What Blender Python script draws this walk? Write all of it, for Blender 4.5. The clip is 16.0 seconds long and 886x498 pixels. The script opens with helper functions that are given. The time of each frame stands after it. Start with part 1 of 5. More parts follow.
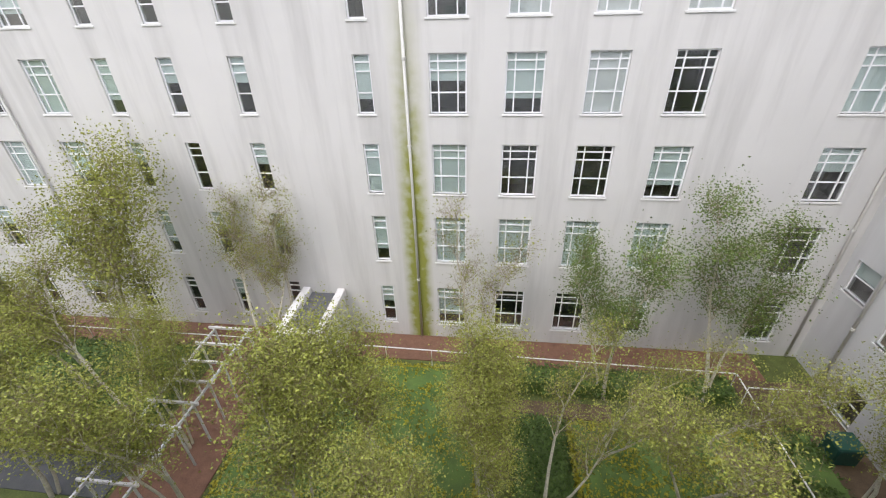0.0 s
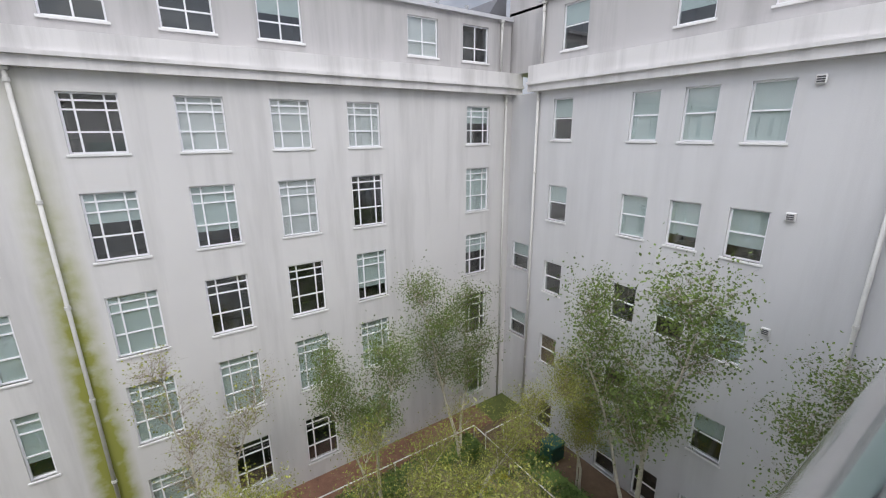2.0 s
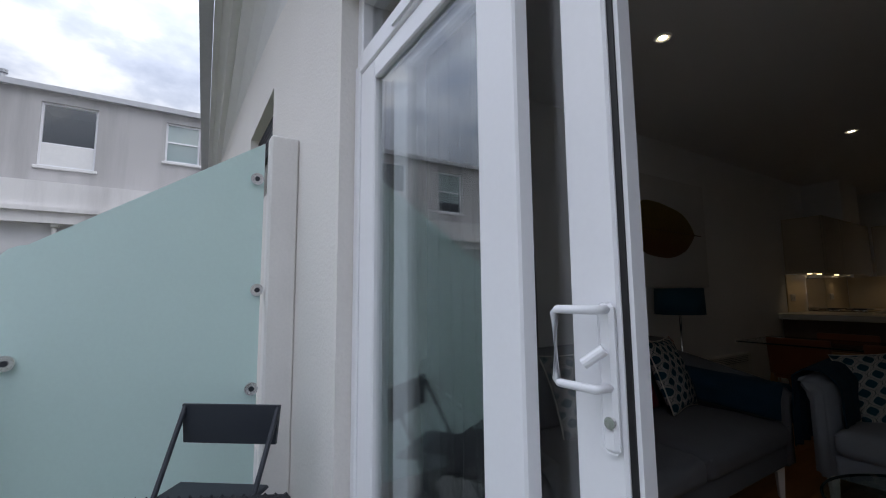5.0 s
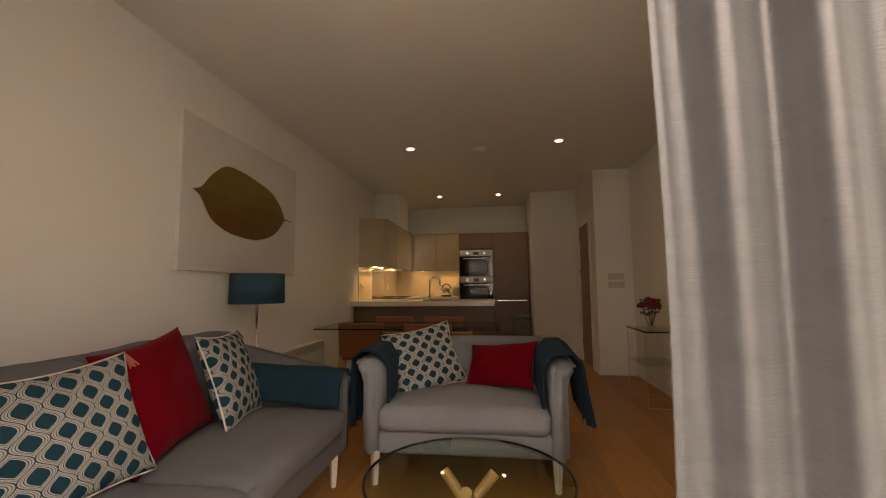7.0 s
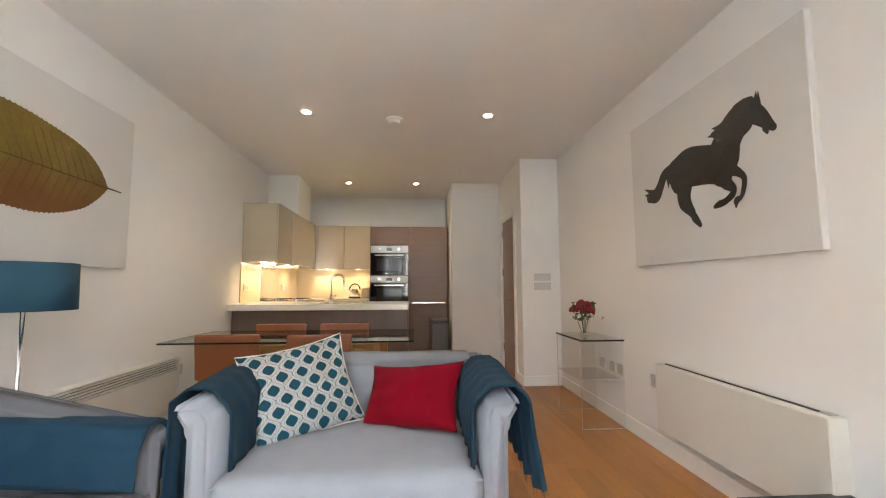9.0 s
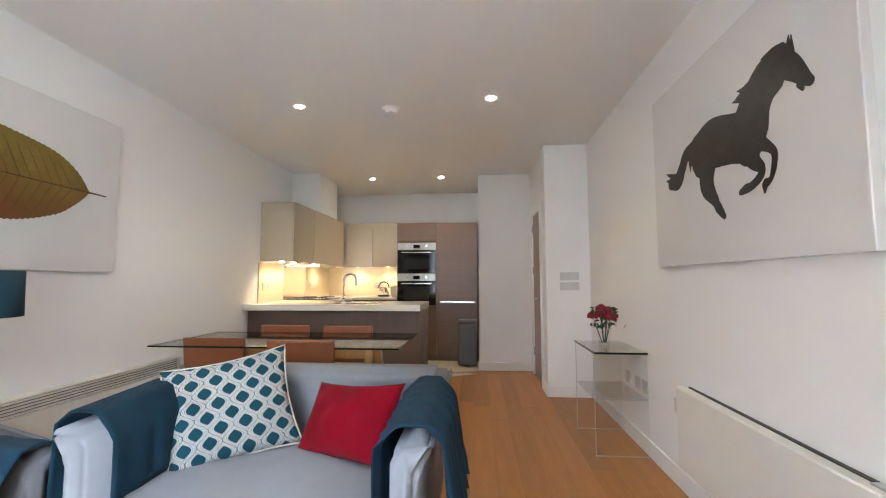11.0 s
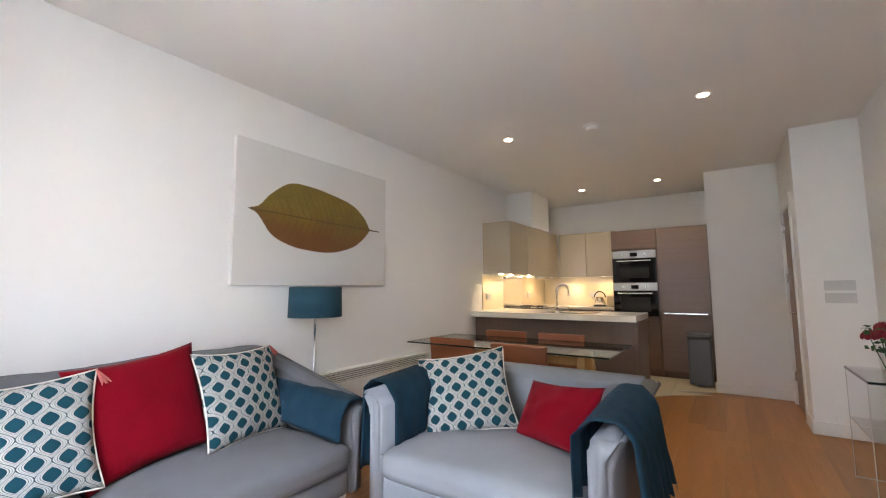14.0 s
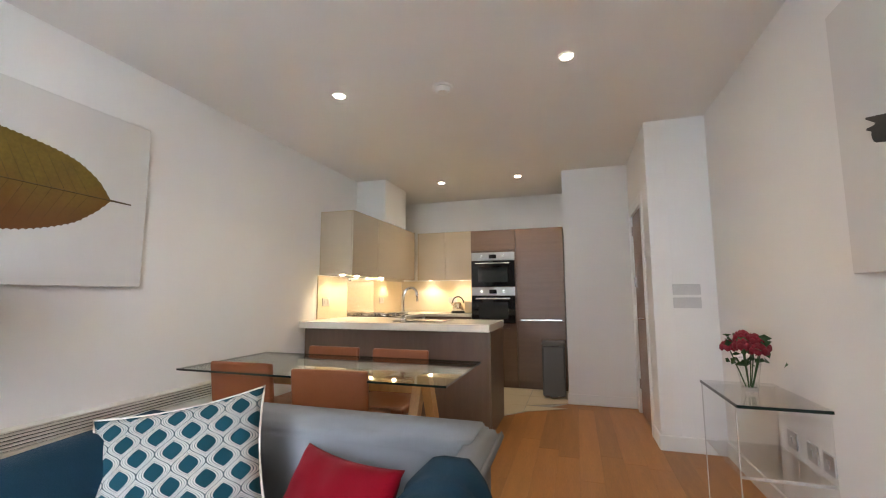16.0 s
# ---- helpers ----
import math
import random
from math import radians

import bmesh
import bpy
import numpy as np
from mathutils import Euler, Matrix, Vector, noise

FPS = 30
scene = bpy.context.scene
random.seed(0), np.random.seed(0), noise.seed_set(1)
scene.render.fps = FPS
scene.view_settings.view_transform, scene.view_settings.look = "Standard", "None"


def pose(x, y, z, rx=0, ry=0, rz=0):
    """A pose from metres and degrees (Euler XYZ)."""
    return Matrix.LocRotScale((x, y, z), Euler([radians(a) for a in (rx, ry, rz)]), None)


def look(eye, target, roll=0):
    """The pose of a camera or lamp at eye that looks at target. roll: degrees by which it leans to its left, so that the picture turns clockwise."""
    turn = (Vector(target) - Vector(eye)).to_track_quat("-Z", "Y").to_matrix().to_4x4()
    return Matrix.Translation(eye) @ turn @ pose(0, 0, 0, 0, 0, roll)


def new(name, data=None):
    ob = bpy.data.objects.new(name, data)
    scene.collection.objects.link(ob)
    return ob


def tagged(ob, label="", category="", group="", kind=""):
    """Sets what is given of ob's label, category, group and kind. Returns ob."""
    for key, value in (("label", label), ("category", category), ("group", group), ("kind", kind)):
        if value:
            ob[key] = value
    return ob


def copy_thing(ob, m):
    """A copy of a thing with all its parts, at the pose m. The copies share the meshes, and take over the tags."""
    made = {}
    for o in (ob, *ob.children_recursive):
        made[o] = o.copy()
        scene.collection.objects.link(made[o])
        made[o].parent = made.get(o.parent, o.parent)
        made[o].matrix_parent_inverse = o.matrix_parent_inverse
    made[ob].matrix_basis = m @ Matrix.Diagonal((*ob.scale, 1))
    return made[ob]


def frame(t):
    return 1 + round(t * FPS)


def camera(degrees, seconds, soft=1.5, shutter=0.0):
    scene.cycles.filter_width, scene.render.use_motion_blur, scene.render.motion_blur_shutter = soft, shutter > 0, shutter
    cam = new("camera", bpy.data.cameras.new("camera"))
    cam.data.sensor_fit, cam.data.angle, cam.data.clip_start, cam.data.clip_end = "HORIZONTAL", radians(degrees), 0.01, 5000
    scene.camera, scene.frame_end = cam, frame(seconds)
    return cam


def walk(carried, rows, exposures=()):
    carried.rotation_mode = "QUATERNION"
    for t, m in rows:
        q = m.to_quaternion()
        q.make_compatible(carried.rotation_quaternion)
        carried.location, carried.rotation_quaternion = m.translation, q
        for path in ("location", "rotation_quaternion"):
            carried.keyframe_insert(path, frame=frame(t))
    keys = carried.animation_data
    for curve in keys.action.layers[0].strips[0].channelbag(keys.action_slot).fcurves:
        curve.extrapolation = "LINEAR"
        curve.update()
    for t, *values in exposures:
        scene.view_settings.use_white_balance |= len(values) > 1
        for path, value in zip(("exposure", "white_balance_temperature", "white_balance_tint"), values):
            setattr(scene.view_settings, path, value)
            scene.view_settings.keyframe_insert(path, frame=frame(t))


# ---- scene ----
cam = camera(93.6, 16.0, 1.1)

PATH = [
    (0, (0.959, -0.530, 1.373), (0.746, 1.171, 0.344), -1.7),
    (0.5, (0.852, -0.530, 1.373), (0.961, 1.206, 0.386), -1.3),
    (1, (0.747, -0.530, 1.376), (1.211, 1.200, 0.486), -0.5),
    (1.5, (0.667, -0.525, 1.385), (1.465, 1.153, 0.646), -0.2),
    (2, (0.585, -0.515, 1.400), (1.666, 1.080, 0.862), -0.4),
    (2.5, (0.395, -0.515, 1.400), (1.723, 0.948, 1.090), -0.3),
    (3, (0.450, -0.612, 1.362), (1.969, 0.687, 1.286), -0.4),
    (3.5, (0.457, -0.751, 1.345), (2.163, 0.287, 1.455), -0.7),
    (4, (0.449, -0.884, 1.308), (2.401, -0.498, 1.509), -0.6),
    (4.5, (0.528, -1.063, 1.259), (2.471, -1.474, 1.492), -0.5),
    (5, (0.622, -1.296, 1.239), (2.308, -2.350, 1.453), -0.5),
    (5.2, (0.639, -1.380, 1.238), (2.192, -2.623, 1.446), -0.6),
    (7.3, (0.850, -2.089, 1.152), (0.963, -4.078, 1.329), -0.3),
    (7.5, (0.871, -2.162, 1.142), (0.908, -4.154, 1.320), -0.1),
    (8, (0.897, -2.399, 1.113), (0.813, -4.389, 1.290), -0.2),
    (8.5, (0.877, -2.625, 1.133), (0.739, -4.612, 1.312), -0.2),
    (10.8, (0.295, -3.196, 1.208), (0.381, -5.188, 1.369), -0.1),
    (11, (0.248, -3.137, 1.217), (0.419, -5.123, 1.369), -0.1),
    (11.5, (0.172, -2.999, 1.232), (0.555, -4.958, 1.365), -0.2),
    (12, (0.098, -2.921, 1.233), (0.699, -4.825, 1.347), -0.3),
    (12.5, (0.077, -2.887, 1.233), (0.877, -4.716, 1.346), -0.4),
    (13, (0.061, -2.870, 1.232), (1.030, -4.614, 1.365), -0.4),
    (13.5, (0.070, -2.850, 1.240), (1.143, -4.530, 1.401), -0.3),
    (14, (0.058, -2.842, 1.245), (1.184, -4.484, 1.439), -0.3),
    (14.5, (0.058, -2.960, 1.227), (1.164, -4.612, 1.446), -0.4),
    (15, (0.104, -3.242, 1.221), (1.102, -4.960, 1.445), -0.3),
    (15.5, (0.115, -3.564, 1.203), (0.939, -5.372, 1.426), -0.3),
    (16, (0.136, -3.879, 1.224), (0.737, -5.774, 1.444), -0.2),
]
EXPOSURES = [
    (0.0, 1.45, 7050, 10), (1.5, 1.28, 6950, 10), (2.5, 0.88, 6800, 10), (3.5, 0.25, 6700, 10), (4.0, 0.2, 6650, 10), (5.0, 0.72, 6500, 10), (5.2, 0.75, 6500, 10),
    (5.6, 1.1, 6700, 10), (7.3, 4.4, 11500, 22), (8.0, 5.25, 10300, 20), (8.5, 5.65, 7900, 11), (8.7, 5.75, 7400, 10), (10.8, 6.0, 6200, 8), (12.0, 5.85, 6200, 8), (14.0, 5.65, 6400, 10), (16.0, 5.95, 6300, 9),
]
walk(cam, [(t, look(eye, goal, roll)) for t, eye, goal, roll in PATH], EXPOSURES)

# ---- world, sun and large lights ----
world = bpy.data.worlds.new("world")
scene.world = world
world.use_nodes = True
wn, wl = world.node_tree.nodes, world.node_tree.links
sky = wn.new("ShaderNodeTexSky")
sky.sky_type, sky.sun_disc, sky.sun_elevation, sky.sun_rotation = "NISHITA", False, radians(48), radians(140)
coord = wn.new("ShaderNodeTexCoord")
stretch = wn.new("ShaderNodeMapping")
stretch.inputs["Scale"].default_value = (1.6, 1.6, 3.4)
clouds = wn.new("ShaderNodeTexNoise")
clouds.inputs["Scale"].default_value, clouds.inputs["Detail"].default_value, clouds.inputs["Roughness"].default_value = 2.3, 7, 0.55
cloud_ramp = wn.new("ShaderNodeValToRGB")
cr = cloud_ramp.color_ramp
cr.elements[0].position, cr.elements[0].color = 0.36, (0.24, 0.27, 0.35, 1)
cr.elements[1].position, cr.elements[1].color = 0.72, (0.85, 0.85, 0.86, 1)
mid = cr.elements.new(0.52)
mid.color = (0.40, 0.43, 0.51, 1)
dim = wn.new("ShaderNodeVectorMath")
dim.operation = "SCALE"
dim.inputs["Scale"].default_value = 0.10
blend = wn.new("ShaderNodeMixRGB")
blend.inputs["Fac"].default_value = 0.9
wl.new(coord.outputs["Generated"], stretch.inputs["Vector"])
wl.new(stretch.outputs["Vector"], clouds.inputs["Vector"])
wl.new(clouds.outputs["Fac"], cloud_ramp.inputs["Fac"])
wl.new(sky.outputs["Color"], dim.inputs[0])
wl.new(dim.outputs["Vector"], blend.inputs["Color1"])
wl.new(cloud_ramp.outputs["Color"], blend.inputs["Color2"])
# an overcast sky is about three times as bright overhead as at the horizon
height, lift, gain = wn.new("ShaderNodeSeparateXYZ"), wn.new("ShaderNodeMapRange"), wn.new("ShaderNodeVectorMath")
lift.inputs["From Min"].default_value, lift.inputs["From Max"].default_value, lift.inputs["To Min"].default_value, lift.inputs["To Max"].default_value = 0.25, 1.0, 0.56, 3.6
gain.operation = "SCALE"
wl.new(coord.outputs["Generated"], height.inputs["Vector"])
wl.new(height.outputs["Z"], lift.inputs["Value"]), wl.new(lift.outputs["Result"], gain.inputs["Scale"])
wl.new(blend.outputs["Color"], gain.inputs[0]), wl.new(gain.outputs["Vector"], wn["Background"].inputs["Color"])
wn["Background"].inputs["Strength"].default_value = 1.0

SUN = bpy.data.lights.new("sun", "SUN")
SUN.energy, SUN.angle, SUN.color = 0.5, radians(25), (1.0, 0.98, 0.95)
new("sun", SUN).matrix_world = look((-12, -14, 30), (2, 8, 0))

DAY = bpy.data.lights.new("window_daylight", "AREA")
DAY.shape, DAY.size, DAY.size_y, DAY.energy, DAY.color = "RECTANGLE", 1.9, 2.3, 0.31, (0.90, 0.96, 1.0)
new("window_daylight", DAY).matrix_world = look((0.85, -2.60, 1.35), (0.75, -8.0, 1.35))


def spot(name, x, y, z, energy, cone, blur, colour, size=0.03, goal=None):
    data = bpy.data.lights.new(name, "SPOT")
    data.energy, data.spot_size, data.spot_blend, data.color, data.shadow_soft_size = energy, radians(cone), blur, colour, size
    new(name, data).matrix_world = look((x, y, z), goal or (x, y + 0.001, 0))


WARM = (1.0, 0.72, 0.42)
DOWNLIGHTS = [(1.76, -6.46), (0.14, -6.44), (1.78, -9.0), (0.78, -9.0), (1.86, -3.58), (0.10, -3.58)]
for lx, ly in DOWNLIGHTS:
    spot("downlight_beam", lx, ly, 2.66, 0.43, 120, 0.8, (1.0, 0.80, 0.58))
for lx, ly in [(2.62, -7.98), (2.62, -8.3), (2.62, -8.95), (2.62, -9.4), (2.25, -9.9), (1.75, -9.9)]:
    spot("cabinet_beam", lx, ly, 1.42, 0.15, 130, 0.6, WARM, 0.02, (lx + (0.12 if lx > 2.5 else 0), ly - (0 if lx > 2.5 else 0.1), 0.9))

# ---- materials ----


def material(name, colour, rough=0.6, metal=0.0, vary=0.12, scale=6.0, bump=0.1, grain=60.0, stretch_by=(1, 1, 1), coat=0.0, island=0.0, piece=0.0, sheen=0.0):
    """A surface with broad tone changes and fine relief at real-world size."""
    m = bpy.data.materials.new(name)
    m.use_nodes = True
    n, l = m.node_tree.nodes, m.node_tree.links
    b = n["Principled BSDF"]
    b.inputs["Roughness"].default_value, b.inputs["Metallic"].default_value = rough, metal
    b.inputs["Coat Weight"].default_value, b.inputs["Sheen Weight"].default_value = coat, sheen
    tc, mp = n.new("ShaderNodeTexCoord"), n.new("ShaderNodeMapping")
    mp.inputs["Scale"].default_value = stretch_by
    l.new(tc.outputs["Object"], mp.inputs["Vector"])
    broad, fine = n.new("ShaderNodeTexNoise"), n.new("ShaderNodeTexNoise")
    broad.inputs["Scale"].default_value, broad.inputs["Detail"].default_value = scale, 4
    fine.inputs["Scale"].default_value, fine.inputs["Detail"].default_value = grain, 3
    l.new(mp.outputs["Vector"], broad.inputs["Vector"]), l.new(mp.outputs["Vector"], fine.inputs["Vector"])
    add = n.new("ShaderNodeMath")
    add.operation = "ADD"
    l.new(broad.outputs["Fac"], add.inputs[0]), l.new(fine.outputs["Fac"], add.inputs[1])
    last = add.outputs["Value"]
    base = 1.0
    if piece or island:
        source = n.new("ShaderNodeObjectInfo") if piece else n.new("ShaderNodeNewGeometry")
        more = n.new("ShaderNodeMath")
        more.operation = "MULTIPLY_ADD"
        more.inputs[1].default_value = (piece or island)
        l.new(source.outputs["Random" if piece else "Random Per Island"], more.inputs[0]), l.new(last, more.inputs[2])
        last, base = more.outputs["Value"], 1.0 + (piece or island) / 2
    span = n.new("ShaderNodeMapRange")
    span.inputs["From Min"].default_value, span.inputs["From Max"].default_value = base - 0.5, base + 0.5
    span.inputs["To Min"].default_value, span.inputs["To Max"].default_value = 1 - vary, 1 + vary
    l.new(last, span.inputs["Value"])
    mult = n.new("ShaderNodeVectorMath")
    mult.operation = "SCALE"
    mult.inputs[0].default_value = colour
    l.new(span.outputs["Result"], mult.inputs["Scale"]), l.new(mult.outputs["Vector"], b.inputs["Base Color"])
    if bump:
        bp = n.new("ShaderNodeBump")
        bp.inputs["Strength"].default_value, bp.inputs["Distance"].default_value = bump, 0.01
        l.new(fine.outputs["Fac"], bp.inputs["Height"]), l.new(bp.outputs["Normal"], b.inputs["Normal"])
    return m


def glowing(name, colour, strength):
    m = bpy.data.materials.new(name)
    m.use_nodes = True
    b = m.node_tree.nodes["Principled BSDF"]
    b.inputs["Emission Color"].default_value, b.inputs["Emission Strength"].default_value = (*colour, 1), strength
    return m


def thin_glass(name, tint, gloss_rough=0.0, ior=1.5):
    """A clear sheet: what is behind shows through, and the sky mirrors in it at a slant."""
    m = bpy.data.materials.new(name)
    m.use_nodes = True
    n, l = m.node_tree.nodes, m.node_tree.links
    n.remove(n["Principled BSDF"])
    clear, gloss, mix = n.new("ShaderNodeBsdfTransparent"), n.new("ShaderNodeBsdfGlossy"), n.new("ShaderNodeMixShader")
    slant, fifth, amount = n.new("ShaderNodeLayerWeight"), n.new("ShaderNodeMath"), n.new("ShaderNodeMath")
    f0 = ((ior - 1) / (ior + 1)) ** 2
    slant.inputs["Blend"].default_value = 0.5
    fifth.operation, fifth.inputs[1].default_value, amount.operation = "POWER", 5.0, "MULTIPLY_ADD"
    amount.inputs[1].default_value, amount.inputs[2].default_value = 1 - f0, f0
    clear.inputs["Color"].default_value, gloss.inputs["Roughness"].default_value = (*tint, 1), gloss_rough
    l.new(slant.outputs["Facing"], fifth.inputs[0]), l.new(fifth.outputs["Value"], amount.inputs[0])
    l.new(amount.outputs["Value"], mix.inputs["Fac"]), l.new(clear.outputs["BSDF"], mix.inputs[1]), l.new(gloss.outputs["BSDF"], mix.inputs[2])
    l.new(mix.outputs["Shader"], n["Material Output"].inputs["Surface"])
    return m


def render_wall(name, colour, streak=0.25, mould=0.0):
    """Painted cement render with broad clouds, rain streaks and, where asked, green algae along the downpipe."""
    m = material(name, colour, 0.9, vary=0.05, scale=0.6, bump=0.25, grain=40)
    n, l = m.node_tree.nodes, m.node_tree.links
    b = n["Principled BSDF"]
    old = b.inputs["Base Color"].links[0].from_socket
    tc, mp, ns, rp, mx = n.new("ShaderNodeTexCoord"), n.new("ShaderNodeMapping"), n.new("ShaderNodeTexNoise"), n.new("ShaderNodeValToRGB"), n.new("ShaderNodeMixRGB")
    mp.inputs["Scale"].default_value = (1.1, 1.1, 0.10)
    ns.inputs["Scale"].default_value, ns.inputs["Detail"].default_value, ns.inputs["Roughness"].default_value = 1.0, 8, 0.62
    rp.color_ramp.elements[0].position, rp.color_ramp.elements[0].color = 0.46, (0, 0, 0, 1)
    rp.color_ramp.elements[1].position, rp.color_ramp.elements[1].color = 0.74, (streak, streak, streak, 1)
    mx.inputs["Color2"].default_value = (0.20, 0.19, 0.185, 1)
    l.new(tc.outputs["Object"], mp.inputs["Vector"]), l.new(mp.outputs["Vector"], ns.inputs["Vector"]), l.new(ns.outputs["Fac"], rp.inputs["Fac"])
    l.new(rp.outputs["Color"], mx.inputs["Fac"]), l.new(old, mx.inputs["Color1"]), l.new(mx.outputs["Color"], b.inputs["Base Color"])
    if mould:
        sep, dist, wob, band, tone, mg = n.new("ShaderNodeSeparateXYZ"), n.new("ShaderNodeMath"), n.new("ShaderNodeTexNoise"), n.new("ShaderNodeMapRange"), n.new("ShaderNodeMath"), n.new("ShaderNodeMixRGB")
        low = n.new("ShaderNodeMapRange")
        l.new(tc.outputs["Object"], sep.inputs["Vector"])
        off = n.new("ShaderNodeMath")
        off.operation, off.inputs[1].default_value = "ADD", 2.35
        dist.operation = "ABSOLUTE"
        l.new(sep.outputs["X"], off.inputs[0]), l.new(off.outputs["Value"], dist.inputs[0])
        band.inputs["From Min"].default_value, band.inputs["From Max"].default_value, band.inputs["To Min"].default_value, band.inputs["To Max"].default_value = 0.05, 0.75, 1.0, 0.0
        l.new(dist.outputs["Value"], band.inputs["Value"])
        low.inputs["From Min"].default_value, low.inputs["From Max"].default_value, low.inputs["To Min"].default_value, low.inputs["To Max"].default_value = 1.5, -9.0, 0.15, 1.15
        l.new(sep.outputs["Z"], low.inputs["Value"])
        wob.inputs["Scale"].default_value, wob.inputs["Detail"].default_value = 2.2, 6
        mul = n.new("ShaderNodeMath")
        mul.operation = tone.operation = "MULTIPLY"
        l.new(tc.outputs["Object"], wob.inputs["Vector"])
        l.new(band.outputs["Result"], mul.inputs[0]), l.new(low.outputs["Result"], mul.inputs[1])
        l.new(mul.outputs["Value"], tone.inputs[0]), l.new(wob.outputs["Fac"], tone.inputs[1])
        big = n.new("ShaderNodeMath")
        big.operation, big.inputs[1].default_value, big.use_clamp = "MULTIPLY", mould, True
        l.new(tone.outputs["Value"], big.inputs[0])
        mg.inputs["Color2"].default_value = (0.27, 0.28, 0.06, 1)
        l.new(big.outputs["Value"], mg.inputs["Fac"]), l.new(mx.outputs["Color"], mg.inputs["Color1"]), l.new(mg.outputs["Color"], b.inputs["Base Color"])
    return m


def ogee(name):
    """Woven cushion cloth: teal pointed drops in white and grey waves."""
    m = bpy.data.materials.new(name)
    m.use_nodes = True
    n, l = m.node_tree.nodes, m.node_tree.links
    b = n["Principled BSDF"]
    b.inputs["Roughness"].default_value = 0.9
    tc, sep = n.new("ShaderNodeTexCoord"), n.new("ShaderNodeSeparateXYZ")
    l.new(tc.outputs["Object"], sep.inputs["Vector"])

    def ridge(axis, size):
        """A saw-edged wave, which draws each drop out to two points."""
        arc, line = n.new("ShaderNodeMath"), n.new("ShaderNodeMath")
        arc.operation, line.operation = "ARCCOSINE", "MULTIPLY_ADD"
        line.inputs[1].default_value, line.inputs[2].default_value = -2 / math.pi, 1.0
        l.new(wave(axis, size), arc.inputs[0]), l.new(arc.outputs["Value"], line.inputs[0])
        return line.outputs["Value"]

    def wave(axis, size):
        k, c = n.new("ShaderNodeMath"), n.new("ShaderNodeMath")
        k.operation, k.inputs[1].default_value, c.operation = "MULTIPLY", 2 * math.pi / size, "COSINE"
        l.new(sep.outputs[axis], k.inputs[0]), l.new(k.outputs["Value"], c.inputs[0])
        return c.outputs["Value"]
    s, a, rp = n.new("ShaderNodeMath"), n.new("ShaderNodeMath"), n.new("ShaderNodeValToRGB")
    s.operation, a.operation = "ADD", "ABSOLUTE"
    l.new(ridge("X", 0.094), s.inputs[0]), l.new(wave("Z", 0.100), s.inputs[1]), l.new(s.outputs["Value"], a.inputs[0])
    half = n.new("ShaderNodeMath")
    half.operation, half.inputs[1].default_value = "MULTIPLY", 0.5
    l.new(a.outputs["Value"], half.inputs[0]), l.new(half.outputs["Value"], rp.inputs["Fac"])
    r = rp.color_ramp
    r.interpolation = "CONSTANT"
    white, grey, teal = (0.42, 0.405, 0.38, 1), (0.045, 0.06, 0.07, 1), (0.010, 0.050, 0.072, 1)
    r.elements[0].color, r.elements[1].position, r.elements[1].color = grey, 0.04, white
    for p, c in ((0.14, grey), (0.17, white), (0.28, grey), (0.33, white), (0.42, teal)):
        r.elements.new(p).color = c
    l.new(rp.outputs["Color"], b.inputs["Base Color"])
    weave, bp = n.new("ShaderNodeTexNoise"), n.new("ShaderNodeBump")
    weave.inputs["Scale"].default_value, bp.inputs["Strength"].default_value, bp.inputs["Distance"].default_value = 350, 0.3, 0.004
    l.new(tc.outputs["Object"], weave.inputs["Vector"]), l.new(weave.outputs["Fac"], bp.inputs["Height"]), l.new(bp.outputs["Normal"], b.inputs["Normal"])
    return m


M_FACADE = render_wall("aged_white_render", (0.62, 0.605, 0.595), 0.32, 2.6)
M_FACADE_SIDE = render_wall("grey_white_render", (0.60, 0.595, 0.60), 0.16)
M_ATTIC = render_wall("weathered_attic_render", (0.47, 0.455, 0.45), 0.55)
M_CORNICE = render_wall("stained_cornice_render", (0.68, 0.66, 0.65), 0.5)
M_ROOFEDGE = material("roof_edge_metal", (0.50, 0.50, 0.52), 0.5, vary=0.1)
M_ROOF = material("roof_felt", (0.10, 0.10, 0.11), 0.8)
M_WHITE = material("white_upvc", (0.85, 0.85, 0.87), 0.3, vary=0.02, bump=0.02, scale=3)
M_SILL = material("painted_sill", (0.72, 0.71, 0.70), 0.6, vary=0.08)
# dark base colour puts the dimness of unlit rooms into the surface
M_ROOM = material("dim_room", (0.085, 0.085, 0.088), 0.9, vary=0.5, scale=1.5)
M_BLIND = material("roller_blind", (0.68, 0.77, 0.75), 0.8, vary=0.06, scale=1)
M_BLIND_PALE = material("pale_blind", (0.80, 0.81, 0.80), 0.8, vary=0.06, scale=1)
M_BLIND_WOOD = material("tan_blind", (0.36, 0.25, 0.16), 0.8, vary=0.1)
M_PANE = thin_glass("window_glass", (0.90, 0.92, 0.92), 0.01, 2.25)
M_PIPE = material("painted_downpipe", (0.55, 0.54, 0.51), 0.5, vary=0.12)
M_STEEL = material("brushed_steel", (0.84, 0.83, 0.82), 0.2, 1.0, vary=0.06, grain=120, bump=0.05)
M_CHROME = material("chrome", (0.75, 0.75, 0.76), 0.08, 1.0, vary=0.03, bump=0.0)
M_POST = material("grey_painted_post", (0.55, 0.55, 0.55), 0.45, vary=0.05)
M_CLIP = material("white_collar", (0.72, 0.72, 0.73), 0.35, vary=0.03)
M_RAILGLASS = thin_glass("balustrade_glass", (0.86, 0.93, 0.91), 0.0, 1.5)
